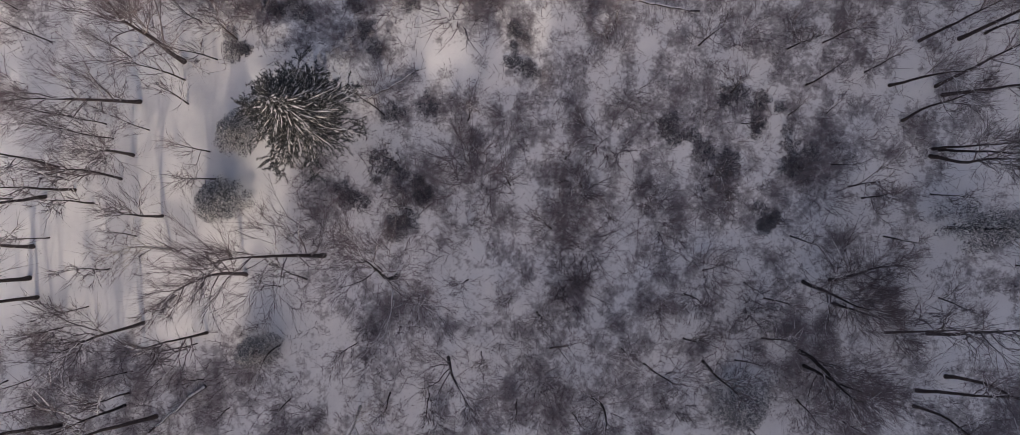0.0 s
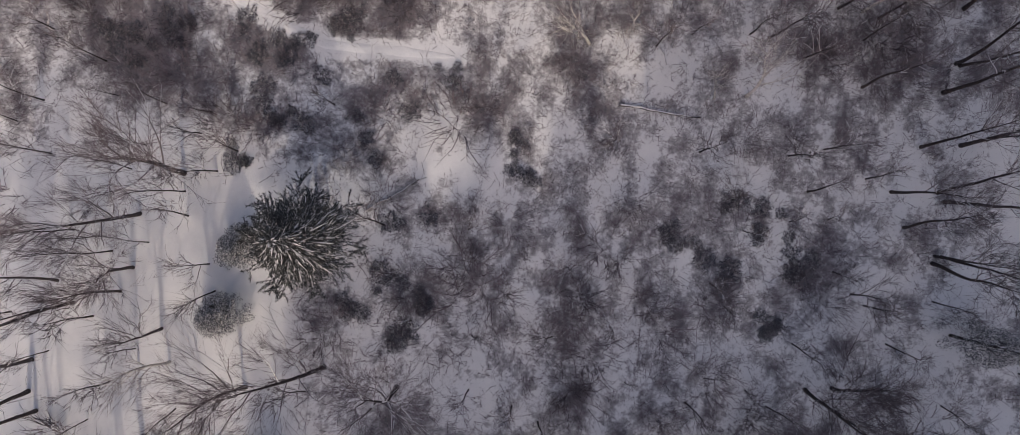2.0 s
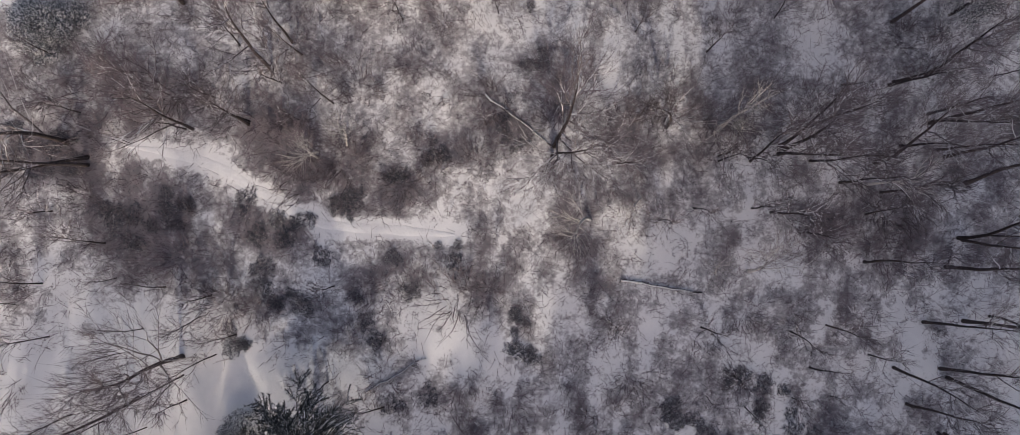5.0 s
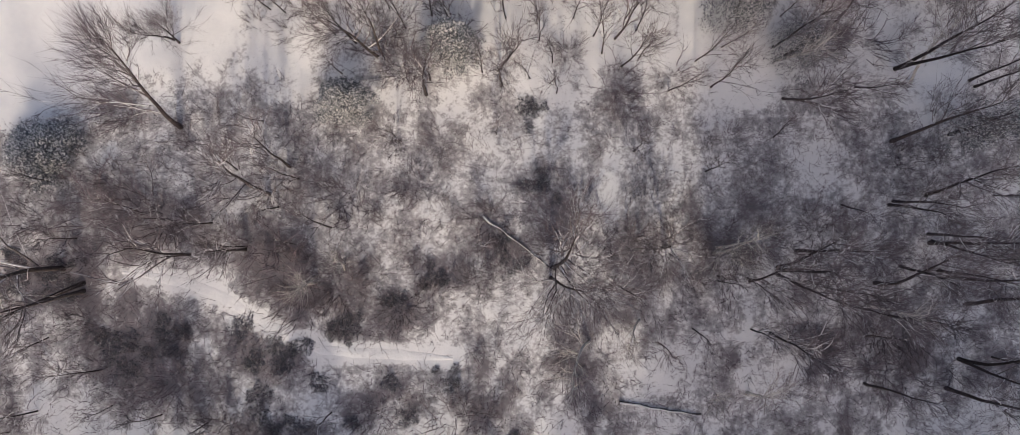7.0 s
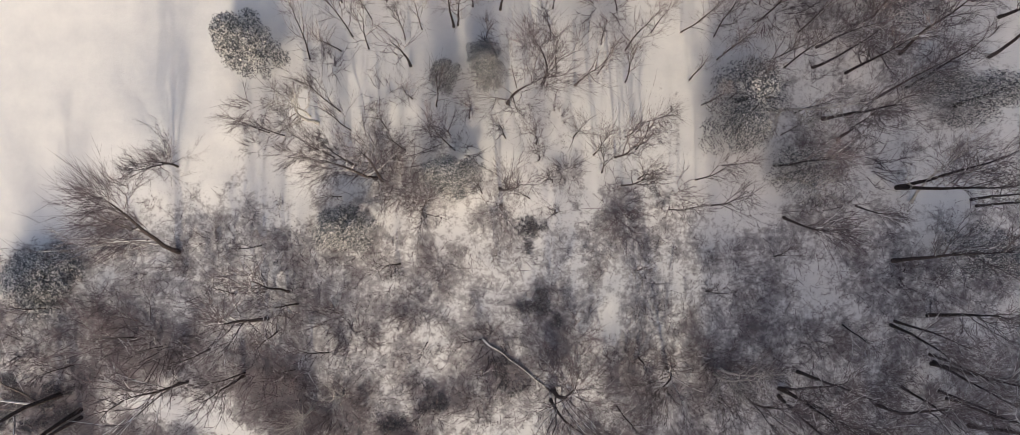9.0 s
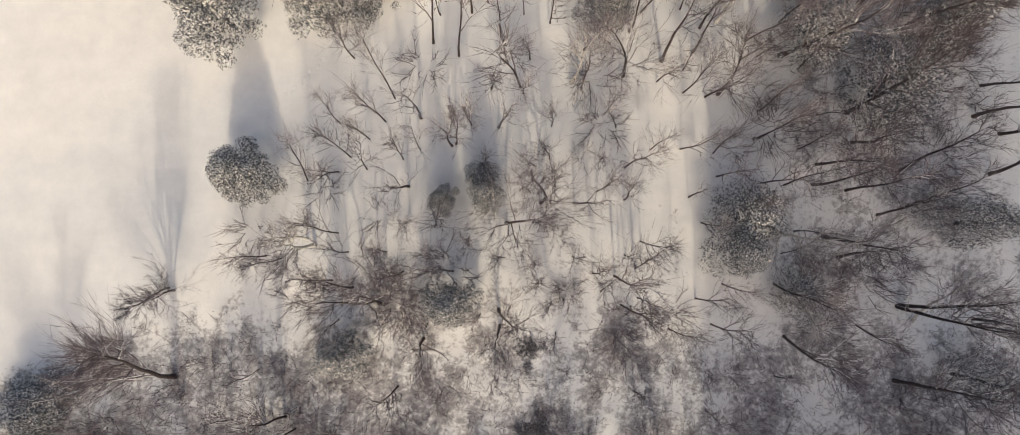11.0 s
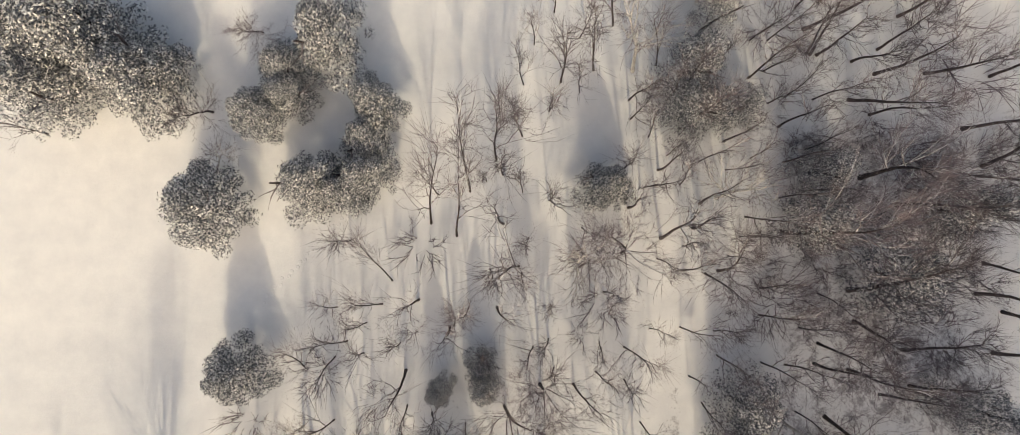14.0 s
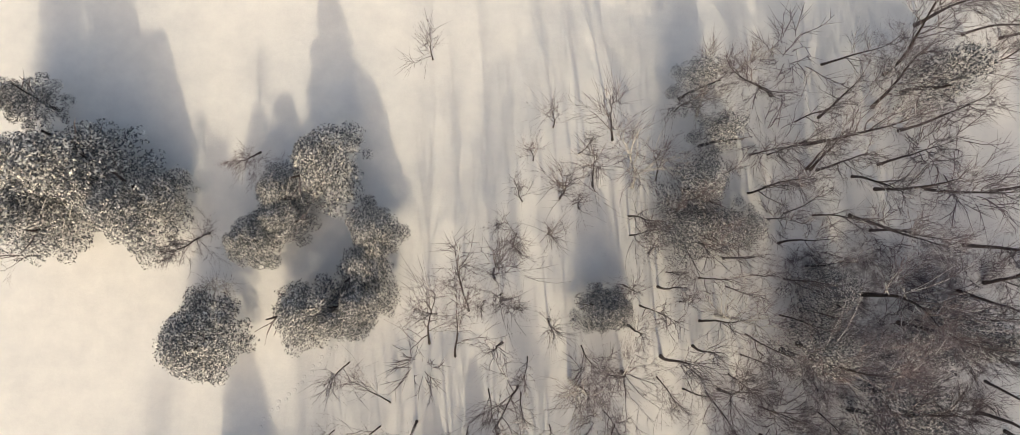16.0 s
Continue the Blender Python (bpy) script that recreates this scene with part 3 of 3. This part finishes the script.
    crown.data.polygons.foreach_set("material_index", [0] * len(twigwork[1]) + [1] * len(boughs[1]))
    return root


def unit(a):
    return a / (np.linalg.norm(a, axis=1, keepdims=True) + 1e-9)


def leaf_cloud(rng, lobes, count, size, stray=0.36):
    """Small leaves scattered over the outside of several lobes (x, y, z, radius)."""
    lobes = np.array(lobes, float)
    weights = lobes[:, 3] ** 2
    pick = rng.choice(len(lobes), count, p=weights / weights.sum())
    n = rng.normal(0, 1, (count, 3))
    n[:, 2] = np.abs(n[:, 2]) * 1.1 - 0.25
    n = unit(n)
    swell = np.array([1 + 0.3 * noise.noise((a[0] * 2.5 + lobes[k, 0], a[1] * 2.5 + lobes[k, 1], a[2] * 2.5 + k)) for a, k in zip(n, pick)])
    p = lobes[pick, :3] + n * (lobes[pick, 3] * swell * rng.uniform(0.6, 1.12, count) ** 0.7)[:, None]
    face = unit(n + rng.normal(0, stray, (count, 3)))
    u = unit(np.cross(face, rng.normal(0, 1, (count, 3))))
    v = np.cross(face, u)
    s = (size * rng.uniform(0.6, 1.4, count))[:, None]
    verts = np.stack([p - u * s, p + v * s * 0.6 + u * s * 0.3 + face * s * 0.2, p + u * s - v * s * 0.3], axis=1).reshape(-1, 3)
    return verts.tolist(), np.arange(3 * count).reshape(-1, 3).tolist()


def evergreen(seed, count, clumps, label):
    """A broadleaf evergreen, leafy to the ground: clumps set round a blunt cone 2.05 m in radius and 6.5 m high."""
    rng = np.random.default_rng(seed)
    root = new("evergreen_tree")
    tagged(root, label, "evergreen tree")
    main = stem(rng, (0, 0, -0.3), np.array((0, 0, 1.0)), 5.6, 6, 0.07, 0.05)
    part("trunk", tube(main, [0.16 * (1 - i / 8) for i in range(7)], 7), BARK, root, smooth=True)
    for k in range(7):
        p, d = along(main, 0.3 + 0.09 * k)
        part("limb", tube(stem(rng, p, aside(rng, d, radians(55)), 1.6, 4, 0.18, 0.1), [0.05, 0.042, 0.033, 0.022, 0.01], 5), LIMB, root)
    lobes = [(0, 0, 1.8, 1.25), (0.1, 0, 3.2, 1.05), (0, 0.1, 4.5, 0.65)]
    sides = rng.uniform(0, 6.28, 3)
    for k in range(clumps):
        z = 0.6 + 5.6 * ((k + 0.5) / clumps) ** 1.15
        a = 2.399 * k + rng.uniform(-0.35, 0.35)
        wide = 1.78 * max(0.02, 1 - max(0.0, z - 1.4) / 5.0) ** 0.72
        out = wide * (1 + 0.14 * math.sin(a * 2 + sides[0]) + 0.12 * math.sin(a * 3 + sides[1])) * rng.uniform(0.72, 1.08)
        lobes.append((out * math.cos(a), out * math.sin(a), z + rng.uniform(-0.25, 0.25), rng.uniform(0.3, 0.62)))
    part("crown", leaf_cloud(rng, lobes, count, 0.066, 0.45), LEAF, root, "dense glossy dark leaves, many painted white as frost and sun glints")
    return root


def shrub(seed, name, stems, twigs, label, mat):
    """A leafless thicket, one metre in radius: many thin stems splaying from the root, each with fine twigs."""
    rng = np.random.default_rng(seed)
    root = new(name)
    tagged(root, label, "shrub")
    thick, fine = [], []
    for k in range(stems):
        a, out = rng.uniform(0, 2 * math.pi), math.sqrt(rng.uniform(0, 1)) * 0.5
        p = (out * math.cos(a), out * math.sin(a), -0.1)
        b, lean = a + rng.normal(0, 0.5), rng.uniform(0.1, 1.0)
        d = np.array((math.cos(b) * lean, math.sin(b) * lean, 1.0))
        pts = stem(rng, p, d / np.linalg.norm(d), rng.uniform(0.7, 1.4), 4, 0.12, -0.04)
        thick += [(pts[i], pts[i + 1], 0.0125 - 0.0018 * i, 0.0107 - 0.0018 * i) for i in range(4)]
        for _ in range(twigs):
            s, e = along(pts, rng.uniform(0.2, 1))
            fine.append((s, s + aside(rng, e, radians(rng.uniform(15, 55))) * rng.uniform(0.3, 0.8), 0.0085, 0))
    tagged(part("brushwood", joined([rings(thick, 3), rings(fine, 3)]), mat, root), kind="stuff")
    return root


def bramble(seed, count):
    rng = np.random.default_rng(seed)
    root = new("bramble_clump")
    tagged(root, "low dark bramble clump dusted with snow", "shrub")
    lobes = []
    for k in range(15):
        a, out = 2.399 * k, 0.95 * math.sqrt((k + 0.5) / 15)
        lobes.append((out * math.cos(a), out * math.sin(a), rng.uniform(-0.1, 0.12), rng.uniform(0.16, 0.36)))
    part("foliage", leaf_cloud(rng, lobes, count, 0.07), BRAMBLE_LEAF, root)
    arcs = []
    for k in range(12):
        a = rng.uniform(0, 2 * math.pi)
        d = np.array((math.cos(a), math.sin(a), rng.uniform(0.6, 1.6)))
        pts = stem(rng, (0.3 * math.cos(a * 3), 0.3 * math.sin(a * 3), -0.1), d / np.linalg.norm(d), rng.uniform(0.8, 1.4), 4, 0.15, -0.25)
        arcs += [(pts[i], pts[i + 1], 0.011, 0.009) for i in range(4)]
    tagged(part("cane", rings(arcs, 3), BRUSH, root), kind="stuff")
    return root


def plant(masters, rows, nominal, seed, group, label=""):
    """Sets copies of the masters out on the ground. Rows: x, y, height, lean east, lean north."""
    rng = np.random.default_rng(seed)
    for i, (x, y, tall, east, north) in enumerate(rows):
        ob = masters[int(rng.integers(len(masters)))]
        size = tall / nominal * rng.uniform(0.92, 1.1)
        lean = Matrix.Rotation(math.atan(math.hypot(east, north)), 4, Vector((-north, east, 0)) if east or north else Vector((1, 0, 0)))
        m = Matrix.Translation((x, y, lie(x, y))) @ lean @ pose(0, 0, 0, 0, 0, rng.uniform(0, 360)) @ Matrix.Scale(size, 4)
        tagged(copy_thing(ob, m), label, group=group)


def discard(masters):
    for ob in masters:
        for o in (*ob.children_recursive, ob):
            bpy.data.objects.remove(o)


DARK = (BARK, LIMB, TWIG)
PALE = (BIRCH, BIRCH, TWIG)
tall = [bare_tree("forest_tree", 10 + i, 13.5, 0.15, (0.42, 0.34, 0.5, 0.38, 0.46)[i], 11, 0.25, 6, 5, DARK, "tall slender leafless forest tree with dark bark", "tree") for i in range(5)]
broad = [bare_tree("spreading_tree", 30 + i, 12.0, 0.16, 0.22, 14, 0.40, 8, 13, DARK, "spreading leafless tree with a wide crown of twigs", "tree", (34, 62), 0.08, 0.75) for i in range(4)]
birch = [bare_tree("birch", 50 + i, 10.5, 0.14, 0.28, 11, 0.32, 6, 5, PALE, "leafless birch with pale limbs and fine dark twigs", "birch", (34, 60), 0.08) for i in range(3)]
young = [bare_tree("young_tree", 70 + i, 6.5, 0.07, 0.22, 8, 0.33, 5, 4, DARK, "young leafless tree with thin dark branches", "tree") for i in range(4)]
airy = [bare_tree("forest_tree", 20 + i, 13.5, 0.13, (0.42, 0.36, 0.48)[i], 9, 0.23, 5, 3, DARK, "tall slender leafless forest tree with dark bark", "tree", (24, 46), 0.05, 0.75) for i in range(3)]
slender = [bare_tree("pole_tree", 170 + i, 9.5, 0.065, 0.22, 8, 0.32, 6, 4, DARK, "slender upright leafless tree in a close stand", "tree", (13, 28), 0.035, 0.75) for i in range(4)]


def clearing(x, y):
    """Whether a place lies in the open snow between the evergreens and the stand."""
    return y > 58 and -12 < x < np.interp(y, (58, 62, 70, 78, 92), (-11, -9, -4, 1, 5)) and (x, y) != (-6.4, 86.6)


YOUNG = [r for r in YOUNG if not clearing(r[0], r[1])]


def edge(row):
    """Whether a tree stands in the airy wood beside the snowfield."""
    return 44 < row[1] < 86 and row[0] < 22


plant(tall, [r for r in TALL if not edge(r)], 13.5, 1, "woodland trees")
plant(airy, [r for r in TALL if edge(r)], 13.5, 12, "woodland trees")
plant(broad, BROAD, 12.0, 2, "woodland trees")
plant(birch, BIRCHES, 10.5, 3, "woodland trees")
plant(young, [r for r in YOUNG if not edge(r)], 6.5, 4, "woodland trees")
plant(slender, [(x, y, h * 1.25, a, b) for x, y, h, a, b in YOUNG if edge((x, y))], 9.5, 13, "close stand of pole trees")
# thin saplings between the mapped trees, and the trees just south whose shadows fall across the snow
rng = np.random.default_rng(44)
taken = [(r[0], r[1]) for r in TALL + BROAD + BIRCHES + YOUNG]
fill = []
while len(fill) < 72:
    x, y = rng.uniform(-39, 39), rng.uniform(-16, 40)
    if woods(x, y) > 0.95 and off_path(x, y) > 2 and min(math.hypot(x - a, y - b) for a, b in taken) > 2.0:
        fill.append((x, y, rng.uniform(3.5, 6.5), rng.uniform(-0.15, 0.15), rng.uniform(-0.15, 0.15)))
        taken.append((x, y))
plant(young, fill, 6.5, 6, "saplings")
south = [(rng.uniform(-42, -15), rng.uniform(-36, -17), rng.uniform(10, 14), 0, 0) for _ in range(22)]
plant(airy, south, 13.5, 7, "woodland trees")
thin = [(rng.uniform(-39, -21), rng.uniform(-12, 16), rng.uniform(6, 9.5), rng.uniform(-0.1, 0.1), rng.uniform(-0.1, 0.1)) for _ in range(20)]
plant(slender, thin, 9.5, 14, "saplings", "slender leafless sapling standing in the sunlit snow")
stand = []
while len(stand) < 112:
    x, y = rng.uniform(-14, 24), rng.uniform(42, 84)
    if woods(x, y) > 0.6 and not clearing(x, y) and min(math.hypot(x - a, y - b) for a, b in taken) > 1.3:
        stand.append((x, y, rng.uniform(7, 10.5), rng.uniform(-0.1, 0.1), rng.uniform(-0.1, 0.1)))
        taken.append((x, y))
plant(slender, stand, 9.5, 8, "close stand of pole trees")
east = []
while len(east) < 18:
    x, y = rng.uniform(20, 40), rng.uniform(54, 90)
    if min(math.hypot(x - a, y - b) for a, b in taken) > 1.8:
        east.append((x, y, rng.uniform(9, 14), rng.uniform(-0.12, 0.12), rng.uniform(-0.12, 0.12)))
        taken.append((x, y))
plant(tall, east[:11], 13.5, 9, "woodland trees")
plant(broad, east[11:], 12.0, 10, "woodland trees")
near_east = []
while len(near_east) < 5:
    x, y = rng.uniform(24, 41), rng.uniform(-15, 38)
    if min(math.hypot(x - a, y - b) for a, b in taken) > 2.2:
        near_east.append((x, y, rng.uniform(9, 13.5), rng.uniform(-0.1, 0.1), rng.uniform(-0.1, 0.1)))
        taken.append((x, y))
plant(tall, near_east, 13.5, 11, "woodland trees")
discard(tall + airy + broad + birch + young + slender)

green = [evergreen(90 + i, 19000, 62, "round-headed evergreen tree, glossy dark leaves, some painted white as frost and sun glints") for i in range(4)]
loose = [evergreen(95 + i, 9500, 44, "thin-crowned evergreen tree, dark leaves, some painted white as frost and sun glints") for i in range(3)]
rng = np.random.default_rng(5)
for x, y, r, mid in EVERGREEN:
    size = r / 2.05
    ob = loose[int(rng.integers(3))] if x > 10 else green[int(rng.integers(4))]
    tall_by = (mid + 0.1) / 4.1
    m = Matrix.Translation((x, y, lie(x, y))) @ pose(0, 0, 0, 0, 0, rng.uniform(0, 360)) @ Matrix.Diagonal((size * rng.uniform(0.92, 1.12), size * rng.uniform(0.92, 1.12), tall_by, 1))
    tagged(copy_thing(ob, m), group="evergreens at the wood's edge")
discard(green + loose)

thickets = [shrub(110 + i, "thicket", 24, 5, "leafless red-brown thicket growing out of the snow", BRUSH) for i in range(4)]
brush = []
while len(brush) < 95:
    x, y = rng.uniform(-38, 36), rng.uniform(-15, 60)
    if woods(x, y) > 0.95 and off_path(x, y) > 3 and litter(x, y) > rng.uniform(-0.25, 0.25) and not (-23 < x < -16 and y < 14):
        brush.append((x, y, rng.uniform(0.9, 2.1)))
while len(brush) < 125:
    x, y = rng.uniform(19, 39), rng.uniform(55, 74)
    brush.append((x, y, rng.uniform(1.2, 2.4)))
for x, y, r in THICKET + brush:
    m = Matrix.Translation((x, y, lie(x, y))) @ pose(0, 0, 0, 0, 0, rng.uniform(0, 360)) @ Matrix.Diagonal((r * 1.1, r * 1.1, 0.7 + 0.5 * r, 1))
    tagged(copy_thing(thickets[int(rng.integers(4))], m), group="thickets")
discard(thickets)
clumps = [bramble(130 + i, 1000) for i in range(4)]
for x, y, r in BRAMBLE:
    spots = [(x, y, r)] if r < 1.1 else [(x + rng.uniform(-0.75, 0.75) * r, y + rng.uniform(-0.75, 0.75) * r, rng.uniform(0.35, 0.8)) for _ in range(int(2 + 2.2 * r))]
    for px, py, pr in spots:
        wide = Matrix.Diagonal((pr * rng.uniform(0.8, 1.25), pr * rng.uniform(0.8, 1.25), 0.4 + 0.25 * pr, 1))
        m = Matrix.Translation((px, py, lie(px, py))) @ pose(0, 0, 0, 0, 0, rng.uniform(0, 360)) @ wide
        tagged(copy_thing(clumps[int(rng.integers(4))], m), group="bramble clumps")
discard(clumps)


# ---- the great spruce ----
def spruce(x, y, tall, radius):
    rng = np.random.default_rng(150)
    root = new("spruce")
    root.location = (x, y, lie(x, y))
    tagged(root, "dark spruce with snow-laden drooping boughs", "conifer")
    main = stem(rng, (0, 0, -0.3), np.array((0, 0, 1.0)), tall, 8, 0.015, 0.1)
    part("trunk", tube(main, [0.22 * (1 - i / 8.3) for i in range(9)], 8), BARK, root, smooth=True)
    boughs = 170
    for k in range(boughs):
        g = k / boughs
        p, _ = along(main, 0.42 + 0.57 * g)
        a = 2.399 * k + rng.uniform(-0.3, 0.3)
        reach = radius * (1.08 - 0.98 * g ** 1.1) * rng.uniform(0.7, 1.12)
        d = np.array((math.cos(a), math.sin(a), rng.uniform(-0.05, 0.3) + 0.4 * g))
        pts = stem(rng, p, d / np.linalg.norm(d), reach, 6, 0.11, -0.07)
        lines = [(pts[i], pts[i + 1], 0.032 - 0.004 * i, 0.028 - 0.004 * i) for i in range(6)]
        shoots = [pts]
        for _ in range(int(2 + 3.2 * reach)):
            q, e = along(pts, rng.uniform(0.25, 0.95))
            side = np.cross(e, (0, 0, 1)) * rng.choice((-1, 1))
            line = stem(rng, q, unit((e + side * rng.uniform(0.4, 1.1))[None])[0], reach * rng.uniform(0.15, 0.32), 2, 0.12, -0.12)
            lines += [(line[0], line[1], 0.014, 0.011), (line[1], line[2], 0.011, 0.007)]
            shoots.append(line)
        bough = part("bough", rings(lines, 4), LIMB, root)
        loaded = 0.8 if math.cos(a + 0.55) > 0.15 else 0.12
        heaps = []
        for number, line in enumerate(shoots):
            if rng.uniform(0, 1) < (loaded if number == 0 else loaded * 0.3):
                f0 = rng.uniform(0.35, 0.6)
                spots = [along(line, f0 + (1 - f0) * i / 3)[0] + (0, 0, 0.045) for i in range(4)]
                heaps.append(tube(spots, [0.012, rng.uniform(0.02, 0.05), rng.uniform(0.02, 0.055), 0.012], 5))
        if heaps:
            tagged(part("snow_load", joined(heaps), SNOW, bough, "snow lying along the bough"), kind="stuff")
        verts, faces = [], []
        for line in shoots:
            span = float(np.linalg.norm(line[-1] - line[0]))
            for _ in range(int(55 * span) + 4):
                q, e = along(line, rng.uniform(0.1, 1))
                way = unit((e * 0.6 + rng.normal(0, 0.55, 3) + (0, 0, -0.1))[None])[0]
                w = np.cross(way, rng.normal(0, 1, 3))
                w *= 0.022 / (np.linalg.norm(w) + 1e-9)
                n = len(verts)
                verts += [tuple(q - w), tuple(q + w), tuple(q + way * rng.uniform(0.10, 0.26))]
                faces.append((n, n + 1, n + 2))
        part("needle_spray", (verts, faces), NEEDLE, bough)


spruce(-14.9, 7.5, 12.0, 4.0)


# ---- undergrowth: thin stems and dead grass standing out of the snow ----
def undergrowth(seed, count):
    rng = np.random.default_rng(seed)
    segs = []
    while count > 0:
        x, y = rng.uniform(-41, 41), rng.uniform(-18, 92)
        if rng.uniform(0, 1) > (0.12 if y < 40 else 0.0) * woods(x, y) + (litter_and_light_at(x, y) - (0.2 if y < 40 else 0.34)) * 1.2:
            continue
        if -33 < x < -2 and 17 < y < 32 and off_path(x, y) < 0.85:
            continue
        count -= 1
        z = lie(x, y)
        size = rng.uniform(0.5, 1.3)
        for _ in range(int(rng.integers(2, 6))):
            p = np.array((x + rng.normal(0, 0.3), y + rng.normal(0, 0.3), z - 0.05))
            d = np.array((rng.normal(0, 0.7), rng.normal(0, 0.7), 1.0))
            tip = p + d / np.linalg.norm(d) * size * rng.uniform(0.6, 1.7)
            segs.append((p, tip, 0.019, 0))
            q = p + (tip - p) * rng.uniform(0.3, 0.7)
            segs.append((q, q + (tip - p) * 0.3 + rng.normal(0, 0.28 * size, 3) * (1, 1, 0.4), 0.015, 0))
    ob = new("undergrowth", mesh("undergrowth", rings(segs, 3), BRUSH))
    return tagged(ob, "dead stems and dry grass standing out of the snow", "undergrowth", kind="stuff")


undergrowth(160, 9500)


def leaf_litter(seed, count):
    """Low frosted leaves and grass blades lying over the bare patches."""
    rng = np.random.default_rng(seed)
    places = []
    while len(places) < count // 12:
        x, y = rng.uniform(-41, 41), rng.uniform(-18, 92)
        if rng.uniform(0, 1) < (litter_and_light_at(x, y) - 0.36) * 1.6 and off_path(x, y) > 1.1:
            places.append((x, y, lie(x, y)))
    p = np.repeat(np.array(places), 12, axis=0)
    n = len(p)
    p[:, :2] += rng.normal(0, 0.28, (n, 2))
    p[:, 2] += rng.uniform(0.03, 0.28, n)
    face = unit(np.array((0, 0, 1.0)) + rng.normal(0, 0.6, (n, 3)))
    u = unit(np.cross(face, rng.normal(0, 1, (n, 3))))
    v = np.cross(face, u)
    s = rng.uniform(0.035, 0.08, (n, 1))
    verts = np.stack([p - u * s, p + v * s * 0.6 + u * s * 0.2, p + u * s - v * s * 0.3], axis=1).reshape(-1, 3)
    ob = new("leaf_litter", mesh("leaf_litter", (verts.tolist(), np.arange(3 * n).reshape(-1, 3).tolist()), BRAMBLE_LEAF))
    tagged(ob, "frosted leaves and grass blades on the woodland floor", "leaf litter", kind="stuff")


leaf_litter(161, 36000)


# ---- fallen trunks, snow along their tops ----
def fallen_log(ax, ay, bx, by, girth, seed):
    rng = np.random.default_rng(seed)
    root = new("fallen_log")
    root.location = (ax, ay, lie(ax, ay))
    tagged(root, "thin fallen trunk lying in the snow, white along its top", "log", group="fallen trunks")
    length = math.hypot(bx - ax, by - ay)
    n = 8
    pts = []
    for i in range(n + 1):
        x, y = ax + (bx - ax) * i / n + rng.normal(0, 0.05), ay + (by - ay) * i / n + rng.normal(0, 0.05)
        pts.append(np.array((x - ax, y - ay, lie(x, y) - lie(ax, ay) + girth * 0.8)))
    part("trunk", tube(pts, [girth * (1 - 0.6 * i / n) for i in range(n + 1)], 7), BARK, root, smooth=True)
    part("snow_load", tube([p + (0, 0, girth * 0.75) for p in pts[:-1]], [girth * (0.7 - 0.45 * i / n) for i in range(n)], 6), SNOW, root, "snow lying along the trunk", True)
    for k in range(6):
        p, d = along(pts, rng.uniform(0.35, 0.95))
        way = aside(rng, d, radians(50)) + np.array((0, 0, 0.3))
        part("branch", tube([p, p + way * length * 0.09, p + way * length * 0.16 + (0, 0, 0.1)], [0.03, 0.02, 0.008], 4), LIMB, root)


for k, row in enumerate(((7.8, 18.0, 14.2, 17.0, 0.13), (-2.8, 32.4, 2.7, 28.2, 0.11), (-23.3, -11.7, -27.4, -15.2, 0.16), (-11.6, 9.6, -7.2, 12.2, 0.09))):
    fallen_log(*row, 200 + k)


# ---- an animal's trail across the open snow ----
def snow_trail(ax, ay, bx, by, seed):
    rng = np.random.default_rng(seed)
    length = math.hypot(bx - ax, by - ay)
    chunks = []
    for i in range(int(length / 0.45)):
        f = i * 0.45 / length
        side = 0.13 if i % 2 else -0.13
        x = ax + (bx - ax) * f - (by - ay) / length * side + rng.normal(0, 0.05)
        y = ay + (by - ay) * f + (bx - ax) / length * side + rng.normal(0, 0.05)
        z = lie(x, y)
        turn = np.arange(8) * math.pi / 4
        verts, faces = [], []
        for r, up in ((0.20, -0.02), (0.14, 0.035), (0.08, 0.01), (0.02, 0.008)):
            verts += [(x + r * math.cos(a), y + r * math.sin(a), z + up) for a in turn]
        for k in range(3):
            faces += [(8 * k + j, 8 * k + (j + 1) % 8, 8 * k + 8 + (j + 1) % 8, 8 * k + 8 + j) for j in range(8)]
        faces.append(tuple(range(24, 32)))
        chunks.append((verts, faces))
    ob = new("snow_trail", mesh("snow_trail", joined(chunks), SNOW, True))
    tagged(ob, "trail of footprints crossing the open snow", "footprints", kind="stuff")


snow_trail(-19.0, 58.5, -8.6, 69.6, 210)
